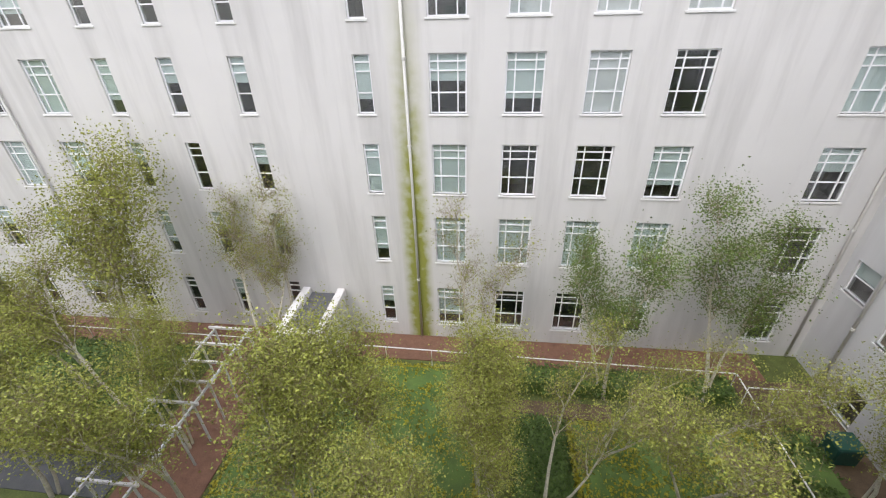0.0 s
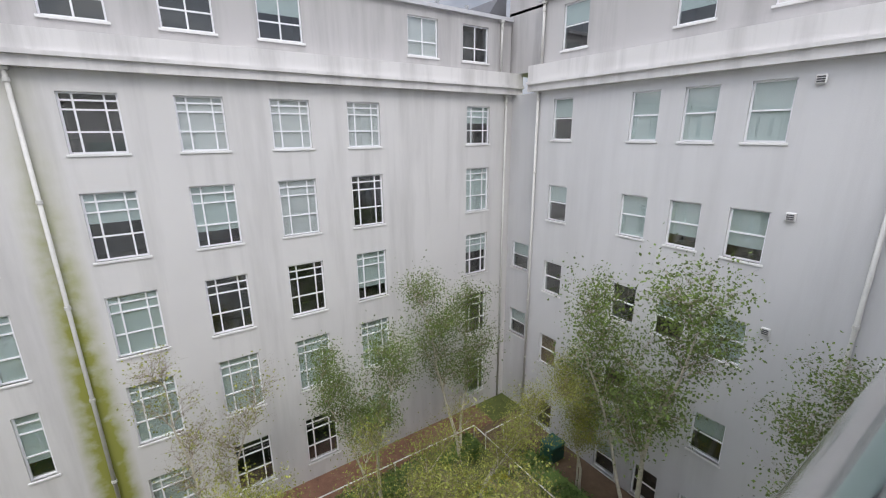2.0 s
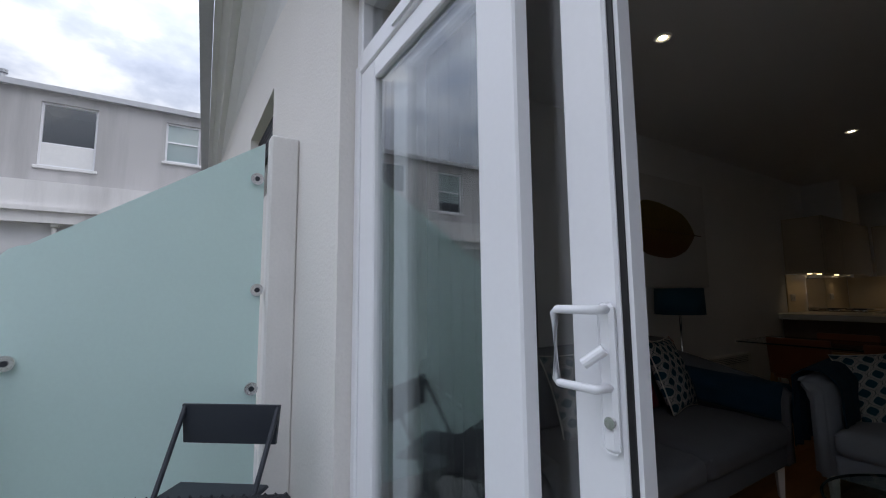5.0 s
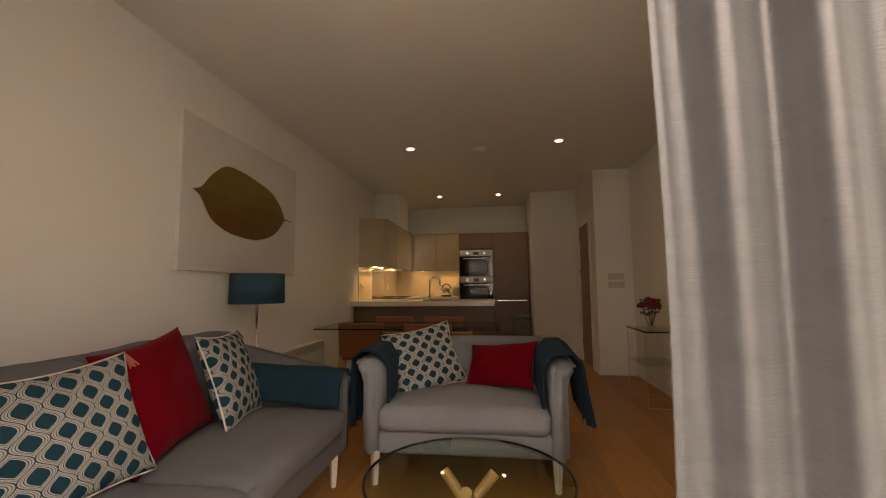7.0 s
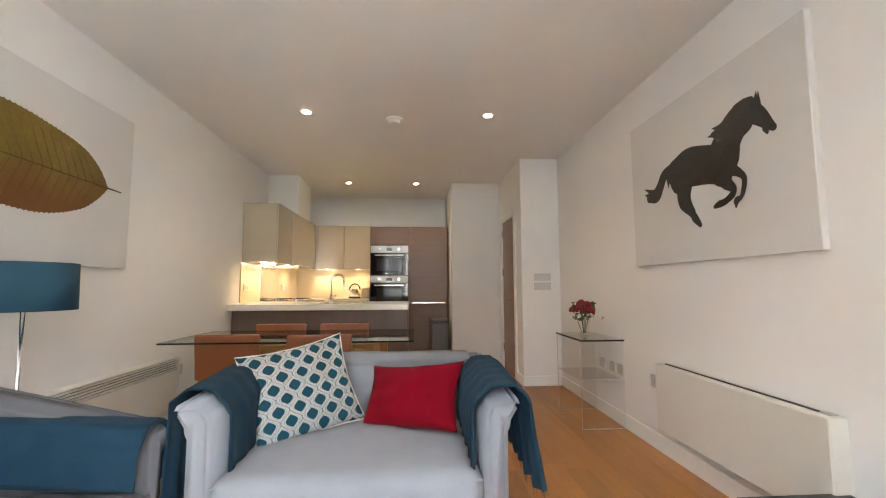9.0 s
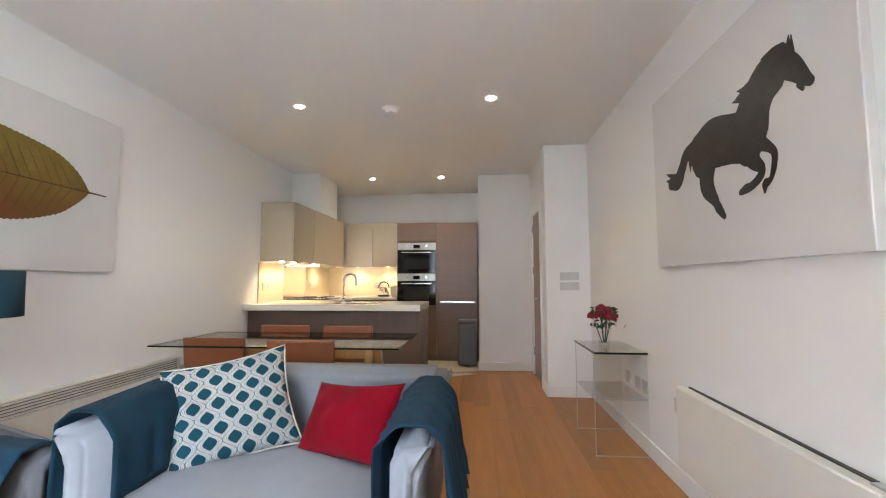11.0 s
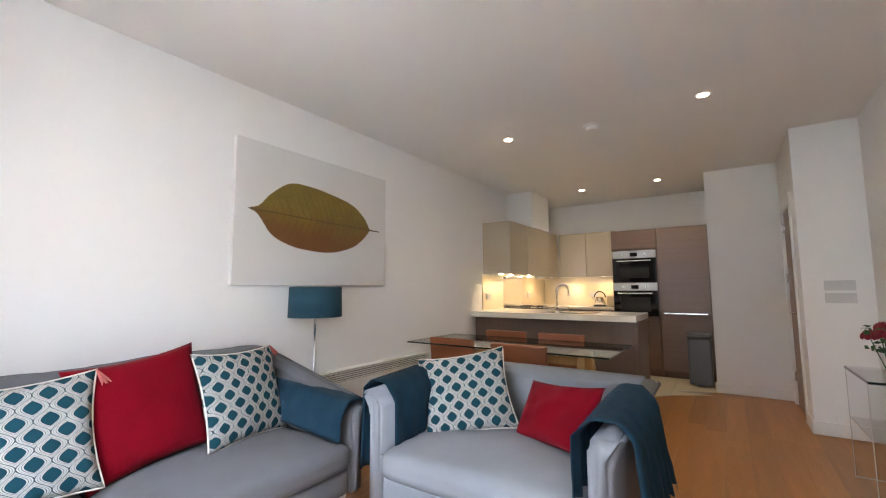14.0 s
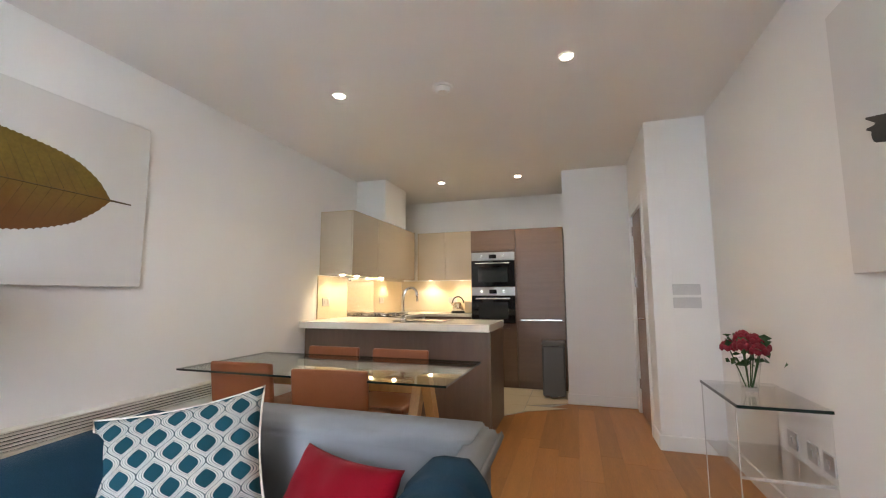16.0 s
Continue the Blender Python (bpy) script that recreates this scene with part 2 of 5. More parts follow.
M_PANEL = material("satin_oven_steel", (0.42, 0.41, 0.40), 0.45, 1.0, vary=0.05, grain=120, bump=0.02)
M_STRIP = material("white_cover_strip", (0.76, 0.74, 0.72), 0.6, vary=0.05)
M_OWNWALL = material("cream_render", (0.74, 0.71, 0.675), 0.9, vary=0.05, scale=1.2, bump=0.35, grain=55)
M_SOFFIT = material("painted_soffit", (0.74, 0.74, 0.73), 0.7, vary=0.05)
M_GUTTER = material("grey_gutter", (0.36, 0.37, 0.38), 0.45, vary=0.1)
M_DECK = material("balcony_paving", (0.24, 0.24, 0.235), 0.9, vary=0.2)
M_BLACKMETAL = material("navy_black_metal", (0.018, 0.022, 0.032), 0.5, vary=0.1, bump=0.05)
M_RATTAN = material("black_rattan", (0.012, 0.014, 0.02), 0.55, vary=0.3, grain=200, bump=0.5)
M_RUBBER = material("black_seal", (0.01, 0.01, 0.011), 0.6, vary=0.1, bump=0)
M_WALL = material("white_emulsion", (0.80, 0.785, 0.765), 0.75, vary=0.015, scale=1.5, bump=0.05, grain=140)
M_CEIL = material("white_ceiling", (0.78, 0.76, 0.735), 0.85, vary=0.015, scale=1.5, bump=0.04, grain=140)
M_TRIM = material("white_gloss_trim", (0.80, 0.79, 0.77), 0.35, vary=0.02, bump=0.01)
M_OAK = material("oak_plank", (0.36, 0.155, 0.040), 0.36, vary=0.26, scale=2.2, grain=22, bump=0.05, stretch_by=(9, 0.7, 9), piece=0.7)
M_OAKLEG = material("oak_leg", (0.42, 0.21, 0.07), 0.4, vary=0.22, scale=4, grain=30, stretch_by=(6, 6, 0.8))
M_TILE = material("cream_floor_tile", (0.62, 0.53, 0.38), 0.3, vary=0.06, piece=0.2)
M_WALNUT = material("brown_grained_laminate", (0.155, 0.096, 0.066), 0.36, vary=0.20, scale=3, grain=30, bump=0.03, stretch_by=(0.5, 0.5, 9))
M_WALNUTV = material("brown_upright_laminate", (0.150, 0.098, 0.072), 0.36, vary=0.18, scale=3, grain=30, bump=0.03, stretch_by=(9, 9, 0.5))
M_CREAM = material("cream_gloss_door", (0.52, 0.44, 0.33), 0.12, vary=0.02, bump=0.0, coat=0.4)
M_STONE = material("white_worktop", (0.76, 0.73, 0.67), 0.18, vary=0.03, grain=200, bump=0.0)
M_SPLASH = material("back_wall_glass_panel", (0.66, 0.57, 0.42), 0.14, vary=0.03, bump=0.0)
M_OVENBLACK = material("black_oven_glass", (0.010, 0.010, 0.012), 0.05, vary=0.05, bump=0.0)
M_LINEN = material("pale_grey_linen", (0.235, 0.25, 0.28), 0.95, vary=0.10, scale=9, grain=420, bump=0.35, sheen=0.05)
M_LINEN_DARK = material("mid_grey_linen", (0.125, 0.13, 0.142), 0.95, vary=0.10, scale=8, grain=420, bump=0.35, sheen=0.05)
M_THROW = material("teal_blue_wool_throw", (0.010, 0.034, 0.058), 0.95, vary=0.16, scale=14, grain=300, bump=0.4, sheen=0.03)
M_VELVET = material("red_velvet", (0.165, 0.0012, 0.008), 0.8, vary=0.35, scale=5, grain=300, bump=0.2, sheen=0.03)
M_OGEE = ogee("ogee_weave")
for cloth in (M_VELVET, M_THROW, M_LINEN, M_LINEN_DARK, M_OGEE):
    cloth.node_tree.nodes["Principled BSDF"].inputs["Specular IOR Level"].default_value = 0.08
M_PIPING = material("cream_cushion_edge", (0.64, 0.60, 0.54), 0.9, vary=0.08)
M_TASSEL = material("pink_red_tassel", (0.40, 0.10, 0.09), 0.9, vary=0.3)
M_CREAMLEG = material("cream_painted_leg", (0.70, 0.64, 0.58), 0.45, vary=0.05)
M_CANVAS = material("printed_canvas", (0.66, 0.64, 0.615), 0.45, vary=0.015, grain=500, bump=0.05)
M_HORSE = material("black_ink", (0.020, 0.017, 0.016), 0.38, vary=0.85, scale=11, bump=0.0)
M_SHADE = material("teal_lampshade", (0.010, 0.055, 0.090), 0.85, vary=0.05, grain=400)
M_HEATER = material("cream_heater_enamel", (0.70, 0.68, 0.62), 0.4, vary=0.02, bump=0.02)
M_HEATERDARK = material("dark_heater_slot", (0.06, 0.055, 0.05), 0.7)
M_LEATHER = material("tan_leather", (0.24, 0.075, 0.025), 0.42, vary=0.14, scale=7, grain=180, bump=0.15)
M_TABLEGLASS = thin_glass("green_table_glass", (0.86, 0.93, 0.90), 0.0, 1.55)
M_GLASSEDGE = material("dark_glass_edge", (0.01, 0.025, 0.022), 0.1, bump=0.0)
M_ACRYLIC = thin_glass("clear_acrylic", (0.97, 0.975, 0.98), 0.02, 1.2)
M_ACRYLICEDGE = material("acrylic_edge", (0.60, 0.58, 0.56), 0.2, vary=0.05, bump=0)
M_ROSE = material("dark_red_petal", (0.20, 0.006, 0.02), 0.7, vary=0.4, scale=30, bump=0.1)
M_STEM = material("rose_leaf_green", (0.03, 0.085, 0.025), 0.6, vary=0.4, scale=30)
M_TVUNIT = material("charcoal_cabinet", (0.045, 0.05, 0.056), 0.45, vary=0.08)
M_CURTAIN = material("silver_silk", (0.055, 0.055, 0.056), 0.38, 0.2, vary=0.22, scale=5, grain=26, bump=0.12, stretch_by=(1.2, 1.2, 14), sheen=0.2)
M_LINING = material("white_voile", (0.24, 0.24, 0.27), 0.8, vary=0.1)
M_DOORWOOD = material("brown_veneer_door", (0.22, 0.125, 0.075), 0.4, vary=0.15, scale=3, grain=30, stretch_by=(8, 8, 0.6))
M_SWITCH = material("brushed_switch_plate", (0.58, 0.57, 0.56), 0.4, 0.6, vary=0.05)
M_BIN = material("grey_bin_plastic", (0.11, 0.11, 0.115), 0.4, vary=0.06)
M_BULB = glowing("lamp_glow", (1.0, 0.86, 0.62), 5.0)
M_STRIPBULB = glowing("cabinet_lamp_glow", (1.0, 0.75, 0.42), 2.0)
M_GRASS = material("lawn_ground", (0.09, 0.11, 0.028), 0.95, vary=0.5, scale=1.5, grain=25, bump=0.6)
M_SOIL = material("leaf_strewn_path", (0.125, 0.082, 0.05), 0.95, vary=0.45, scale=3, grain=30, bump=0.5)
M_BRICKPATH = material("red_brown_paving", (0.17, 0.085, 0.055), 0.9, vary=0.4, scale=3, grain=18)
M_HEDGE = material("hedge_leaf", (0.07, 0.12, 0.022), 0.7, vary=0.55, scale=2.5, island=0.5)
M_SHRUB = material("yellow_green_shrub_leaf", (0.32, 0.29, 0.022), 0.7, vary=0.5, scale=2, island=0.5)
M_LEAF = material("birch_leaf", (0.235, 0.25, 0.042), 0.6, vary=0.5, scale=1.2, island=0.8)
M_LEAFDARK = material("dark_birch_leaf", (0.105, 0.155, 0.028), 0.6, vary=0.55, scale=1.2, island=0.8)
M_BARK = material("birch_bark", (0.48, 0.44, 0.36), 0.85, vary=0.5, scale=4, grain=20, bump=0.4, stretch_by=(1, 1, 3))
M_TWIG = material("birch_twig", (0.20, 0.15, 0.10), 0.85, vary=0.3)
M_BINGREEN = material("green_garden_bin", (0.012, 0.075, 0.055), 0.5, vary=0.1)


def leaf_print(name):
    m = material(name, (0.185, 0.122, 0.018), 0.5, vary=0.3, scale=5, bump=0)
    n, l = m.node_tree.nodes, m.node_tree.links
    b = n["Principled BSDF"]
    old = b.inputs["Base Color"].links[0].from_socket
    tc, sep, rng, mx, nz = n.new("ShaderNodeTexCoord"), n.new("ShaderNodeSeparateXYZ"), n.new("ShaderNodeMapRange"), n.new("ShaderNodeMixRGB"), n.new("ShaderNodeTexNoise")
    l.new(tc.outputs["Object"], sep.inputs["Vector"]), l.new(tc.outputs["Object"], nz.inputs["Vector"])
    nz.inputs["Scale"].default_value = 4.0
    add = n.new("ShaderNodeMath")
    add.operation = "MULTIPLY_ADD"
    add.inputs[1].default_value = 0.35
    l.new(nz.outputs["Fac"], add.inputs[0]), l.new(sep.outputs["Z"], add.inputs[2])
    rng.inputs["From Min"].default_value, rng.inputs["From Max"].default_value, rng.inputs["To Min"].default_value, rng.inputs["To Max"].default_value = 0.52, 0.8, 0.9, 0.0
    l.new(add.outputs["Value"], rng.inputs["Value"]), l.new(rng.outputs["Result"], mx.inputs["Fac"]), l.new(old, mx.inputs["Color1"])
    mx.inputs["Color2"].default_value = (0.15, 0.055, 0.014, 1)
    l.new(mx.outputs["Color"], b.inputs["Base Color"])
    return m


M_LEAFPRINT = leaf_print("printed_leaf")
M_VEIN = material("printed_leaf_vein", (0.085, 0.05, 0.012), 0.5, bump=0)

# ---- builders ----


def part(name, bm, mat, parent=None, label="", smooth=False):
    me = bpy.data.meshes.new(name)
    bm.to_mesh(me)
    bm.free()
    me.materials.append(mat)
    if smooth:
        for p in me.polygons:
            p.use_smooth = True
    ob = new(name, me)
    if parent:
        ob.parent = parent
    if label:
        tagged(ob, label)
    return ob


def thing(name, place, label, category, group="", kind="", turn=0):
    ob = new(name)
    ob.matrix_basis = pose(*place, 0, 0, turn)
    ob.empty_display_size = 0.1
    return tagged(ob, label, category, group, kind)


def put_box(bm, x0, x1, y0, y1, z0, z1, bevel=0.0, seg=1):
    made = bmesh.ops.create_cube(bm, size=1.0, matrix=Matrix.Translation(((x0 + x1) / 2, (y0 + y1) / 2, (z0 + z1) / 2)) @ Matrix.Diagonal((abs(x1 - x0), abs(y1 - y0), abs(z1 - z0), 1)))
    if bevel:
        edges = list({e for v in made["verts"] for e in v.link_edges})
        bmesh.ops.bevel(bm, geom=edges, offset=bevel, segments=seg, affect="EDGES", profile=0.6)
    return bm


def box(x0, x1, y0, y1, z0, z1, bevel=0.0, seg=1):
    return put_box(bmesh.new(), x0, x1, y0, y1, z0, z1, bevel, seg)


def put_rod(bm, a, b, r0, r1=None, n=8):
    a, b = Vector(a), Vector(b)
    d = b - a
    m = Matrix.Translation((a + b) / 2) @ d.to_track_quat("Z", "Y").to_matrix().to_4x4()
    bmesh.ops.create_cone(bm, cap_ends=True, segments=n, radius1=r0, radius2=r0 if r1 is None else r1, depth=d.length, matrix=m)
    return bm


def rod(a, b, r0, r1=None, n=12):
    return put_rod(bmesh.new(), a, b, r0, r1, n)


def tube(points, r, n=8, closed=False):
    """A round tube along a line of points."""
    bm = bmesh.new()
    pts = [Vector(p) for p in points]
    rings = []
    for i, p in enumerate(pts):
        d = (pts[(i + 1) % len(pts) if closed else min(i + 1, len(pts) - 1)] - pts[i - 1 if closed else max(i - 1, 0)]).normalized()
        q = d.to_track_quat("Z", "Y")
        rings.append([bm.verts.new(p + q @ Vector((r * math.cos(2 * math.pi * k / n), r * math.sin(2 * math.pi * k / n), 0))) for k in range(n)])
    for i in range(len(rings) - (0 if closed else 1)):
        a, b = rings[i], rings[(i + 1) % len(rings)]
        for k in range(n):
            bm.faces.new((a[k], a[(k + 1) % n], b[(k + 1) % n], b[k]))
    if not closed:
        bm.faces.new(rings[0][::-1]), bm.faces.new(rings[-1])
    return bm


def prism(points, axis, lo, hi, shear=0.0):
    """A profile of two coordinates drawn out along an axis."""
    bm = bmesh.new()

    def place(p, c):
        a, b = p
        return {"x": (c, a + shear * c, b), "y": (a, c, b), "z": (a, b, c)}[axis]
    v0, v1 = [bm.verts.new(place(p, lo)) for p in points], [bm.verts.new(place(p, hi)) for p in points]
    k = len(points)
    bm.faces.new(v0), bm.faces.new(v1[::-1])
    for i in range(k):
        bm.faces.new((v0[i], v1[i], v1[(i + 1) % k], v0[(i + 1) % k]))
    bmesh.ops.recalc_face_normals(bm, faces=bm.faces)
    return bm


def wall(name, axis, face, back, u0, u1, z0, z1, holes, mat, label):
    """A wall across an axis, from its face to its back, with openings that go through it."""
    us = sorted({u0, u1, *[h[0] for h in holes], *[h[1] for h in holes]})
    zs = sorted({z0, z1, *[h[2] for h in holes], *[h[3] for h in holes]})
    bm = bmesh.new()

    def at(u, z, d):
        return bm.verts.new((u, d, z) if axis == "y" else (d, u, z))

    def solid(i, j):
        if not (0 <= i < len(us) - 1 and 0 <= j < len(zs) - 1):
            return False
        cu, cz = (us[i] + us[i + 1]) / 2, (zs[j] + zs[j + 1]) / 2
        return not any(h[0] < cu < h[1] and h[2] < cz < h[3] for h in holes)
    for i in range(len(us) - 1):
        for j in range(len(zs) - 1):
            if not solid(i, j):
                continue
            a, b, c, d = us[i], us[i + 1], zs[j], zs[j + 1]
            for s in (face, back):
                bm.faces.new((at(a, c, s), at(b, c, s), at(b, d, s), at(a, d, s)))
            for ok, (p, q) in ((solid(i - 1, j), ((a, c), (a, d))), (solid(i + 1, j), ((b, c), (b, d))), (solid(i, j - 1), ((a, c), (b, c))), (solid(i, j + 1), ((a, d), (b, d)))):
                if not ok:
                    bm.faces.new((at(*p, face), at(*q, face), at(*q, back), at(*p, back)))
    bmesh.ops.remove_doubles(bm, verts=bm.verts, dist=1e-5)
    bmesh.ops.recalc_face_normals(bm, faces=bm.faces)
    return tagged(part(name, bm, mat), label, "wall", kind="structure")


def cushion(name, w, h, deep, mat, place, lean, turn, roll, label, edge=None, tassel=0):
    """A stuffed cushion that stands on its lower edge, with pulled corners and creases."""
    n, bm = 26, bmesh.new()
    rnd = random.Random(int(w * 1000 + turn))
    off = Vector((rnd.random() * 9, rnd.random() * 9, 0))
    grid = {}
    for s in (-1, 1):
        for i in range(n + 1):
            for j in range(n + 1):
                u, v = 2 * i / n - 1, 2 * j / n - 1
                if s == 1 and (abs(u) == 1 or abs(v) == 1):
                    grid[s, i, j] = grid[-1, i, j]
                    continue
                fat = ((1 - u * u) * (1 - v * v)) ** 0.42
                pull_u, pull_v = 1 - 0.10 * (1 - v * v), 1 - 0.10 * (1 - u * u)
                crease = 0.014 * noise.noise(Vector((u * 2.2, v * 2.2, s)) + off) * fat
                grid[s, i, j] = bm.verts.new((u * w / 2 * pull_u, s * (fat * deep / 2 + crease), h / 2 + v * h / 2 * pull_v))
    for s in (-1, 1):
        for i in range(n):
            for j in range(n):
                bm.faces.new([grid[s, a, b] for a, b in ((i, j), (i + 1, j), (i + 1, j + 1), (i, j + 1))])
    bmesh.ops.recalc_face_normals(bm, faces=bm.faces)
    top = thing(name, place, label, "cushion", "cushions on the seats")
    top.matrix_basis = pose(*place, 0, 0, turn) @ pose(0, 0, 0, lean, roll, 0)
    part("cover", bm, mat, top, smooth=True)
    if edge:
        loop = []
        for k in range(80):
            a = 4 * k / 80
            u, v = ((-1 + 2 * a, -1), (1, -1 + 2 * (a - 1)), (1 - 2 * (a - 2), 1), (-1, 1 - 2 * (a - 3)))[int(a)]
            loop.append((u * w / 2 * (1 - 0.10 * (1 - v * v)), 0, h / 2 + v * h / 2 * (1 - 0.10 * (1 - u * u))))
        part("piping", tube(loop, 0.0045, 5, True), edge, top, "cream piped seam", True)
    if tassel:
        bm = bmesh.new()
        for k in range(14):
            a, b = rnd.random() * 6.28, rnd.random() * 0.02
            put_rod(bm, (tassel * w / 2 * 0.99, 0, h), (tassel * (w / 2 + 0.03) + b * math.cos(a), b * math.sin(a), h - 0.05 - 0.02 * rnd.random()), 0.004, 0.003, 4)
        part("tassel", bm, M_TASSEL, top, "pink and red yarn tassel")
    return top


def drape(width_pts, line, thick, mat, name, parent=None, ripple=0.012, seed=1, fringe=0.0, side=(1, 0, 0)):
    """Cloth laid over a line of points (in one plane), running along a second direction, with folds and a fringe."""
    rnd = random.Random(seed)
    bm = bmesh.new()
    rows = []
    length = [0.0]
    for a, b in zip(line, line[1:]):
        length.append(length[-1] + (Vector(b) - Vector(a)).length)
    steps = 26
    fine = []
    for k in range(steps + 1):
        s = length[-1] * k / steps
        i = max(j for j in range(len(length)) if length[j] <= s + 1e-9)
        i = min(i, len(line) - 2)
        f = (s - length[i]) / (length[i + 1] - length[i])
        fine.append((Vector(line[i]).lerp(Vector(line[i + 1]), f), s / length[-1]))
    m = 30
    for j in range(m + 1):
        w = Vector(width_pts[0]).lerp(Vector(width_pts[1]), j / m)
        row = []
        for p, f in fine:
            sag = ripple * (0.35 + 2.4 * abs(f - 0.45)) * math.sin(j * 1.15 + 3 * noise.noise(Vector((f * 2, j * 0.1, seed))))
            edge_wave = fringe * 0.5 * noise.noise(Vector((j * 0.35, 3.0, seed))) * (f > 0.9)
            out = Vector(side) * (1 if f > 0.5 else -0.6) + Vector((0, 0, 0.25))
            row.append(bm.verts.new(p + w + out * sag + Vector((0, 0, edge_wave))))
        rows.append(row)
    for a, b in zip(rows, rows[1:]):
        for i in range(steps):
            bm.faces.new((a[i], a[i + 1], b[i + 1], b[i]))
    threads = bmesh.new()
    if fringe:
        for j in range(m):
            for k in range(3):
                v = rows[j][-1].co.lerp(rows[j + 1][-1].co, k / 3)
                tip = v + Vector((rnd.uniform(-0.01, 0.01), rnd.uniform(-0.01, 0.01), -fringe * rnd.uniform(0.6, 1)))
                threads.faces.new([threads.verts.new(q) for q in (v, v + Vector((0, 0.006, 0)), tip)])
    if fringe:
        tagged(part("fringe", threads, mat, parent), "knotted wool fringe", kind="stuff")
    else:
        threads.free()
    ob = part(name, bm, mat, parent, "", True)
    thicker = ob.modifiers.new("thickness", "SOLIDIFY")
    thicker.thickness = thick
    return ob


# ---- courtyard: ground, paths, walls round it ----
G = -14.1
bm = bmesh.new()
bmesh.ops.create_grid(bm, x_segments=2, y_segments=2, size=300, matrix=Matrix.Translation((0, 0, G)))
tagged(part("ground", bm, M_GRASS), "mossy green courtyard lawn and beds", "ground", kind="structure")
for nm, x0, x1, y0, y1, z, mt, lb in [
    ("path_1", -40, 13.9, 14.2, 15.96, 0.05, M_BRICKPATH, "red-brown paved path along the white building"),
    ("path_2", 12.3, 15.65, -1, 14.2, 0.06, M_SOIL, "dark leaf-strewn path beside the side wing"),
    ("path_3", 1.8, 6.5, 11.4, 12.2, 0.05, M_SOIL, "wet brown path between hedges"),
    ("path_4", -30, -12.8, 6.4, 7.9, 0.05, M_ROOM, "dark wet path with pale kerbs"),
    ("path_5", -12.6, -9.2, 4.0, 14.2, 0.045, M_BRICKPATH, "paved walk under the pergola")]:
    tagged(part(nm, box(x0, x1, y0, y1, G - 0.1, G + z), mt), lb, "path", kind="structure")

WIDE_X = [-1.45, 1.40, 4.31, 7.22, 10.2, 13.2]
NARROW_X = [-4.33, -9.3, -12.3, -15.1]
FAR_X = [-18.4, -21.4, -24.4, -27.4]
BACK_ROWS = [(0.86, 2.62), (-2.47, -0.30), (-5.86, -3.68), (-9.38, -7.0), (-13.2, -10.9)]
SIDE_Y = [(11.84, 12.9), (8.04, 9.13), (6.12, 7.2), (4.16, 5.26), (-0.69, 0.47)]
SIDE_ROWS = [(1.06, 2.82), (-2.62, -0.97), (-6.26, -4.68), (-10.25, -8.6), (-14.0, -12.4)]
ATTIC_X = [-10.2, -4.4, -1.45, 1.40, 4.3, 10.28, 13.2]
ATTIC_SIDE = [(11.6, 12.9, 4.8, 6.6), (6.75, 8.0, 4.85, 6.65), (3.92, 5.17, 4.86, 6.7), (1.05, 2.3, 4.87, 6.72), (-1.56, -0.62, 5.45, 6.72)]

holes_back = []
for z0, z1 in BACK_ROWS:
    holes_back += [(x, x + 1.42, z0, z1) for x in WIDE_X if not (x == 10.2)] + [(x, x + 0.66, z0, z1) for x in NARROW_X] + [(x, x + 1.25, z0, z1) for x in FAR_X]
holes_side = [(a, b, c, d) for a, b in SIDE_Y for c, d in SIDE_ROWS]
wall("wall_courtyard_long", "y", 16.0, 16.3, -40, 16.1, G, 3.2, holes_back, M_FACADE, "tall white rendered facade with rain stains")
wall("wall_courtyard_side", "x", 15.7, 16.0, -1.87, 13.95, G, 3.2, holes_side, M_FACADE_SIDE, "pale grey rendered side wing facade")
wall("wall_recess", "x", 16.1, 16.4, 13.95, 16.0, G, 3.2, [(14.4, 15.6, a, b) for a, b in ((-5.75, -4.3), (-9.7, -8.2))], M_FACADE_SIDE, "narrow recessed wall in the building corner")
tagged(part("wall_recess_return", box(15.71, 16.4, 13.75, 13.955, G, 3.2), M_FACADE_SIDE), "return of the side wing", "wall", kind="structure")
wall("wall_courtyard_west", "x", -40, -40.3, -2, 16.3, G, 7.0, [], M_FACADE_SIDE, "plain rendered wall closing the courtyard")
for nm, bmx in (("cornice_1", prism([(15.72, 3.2), (15.72, 3.5), (15.62, 3.5), (15.62, 3.62), (15.72, 3.62), (15.72, 4.2), (16.6, 4.2), (16.6, 3.2)], "x", -40, 16.5)),
                ("cornice_2", prism([(15.42, 3.2), (15.42, 3.5), (15.32, 3.5), (15.32, 3.62), (15.42, 3.62), (15.42, 4.32), (16.6, 4.32), (16.6, 3.2)], "y", -1.87, 14.3))):
    tagged(part(nm, bmx, M_CORNICE), "stained white projecting cornice band", "cornice", kind="structure")
wall("wall_attic_long", "y", 16.35, 16.6, -40, 16.2, 4.15, 6.6, [(x, x + 1.53, 4.63, 6.2) for x in ATTIC_X], M_ATTIC, "grey weathered attic storey with runs")
wall("wall_attic_side", "x", 16.0, 16.3, -6, 14.1, 4.25, 7.0, ATTIC_SIDE, M_ATTIC, "grey attic storey over the side wing")
tagged(part("roof_edge_1", box(-40, 16.2, 16.2, 16.7, 6.6, 6.76), M_ROOFEDGE), "pale metal roof edging", "roof edge", kind="structure")
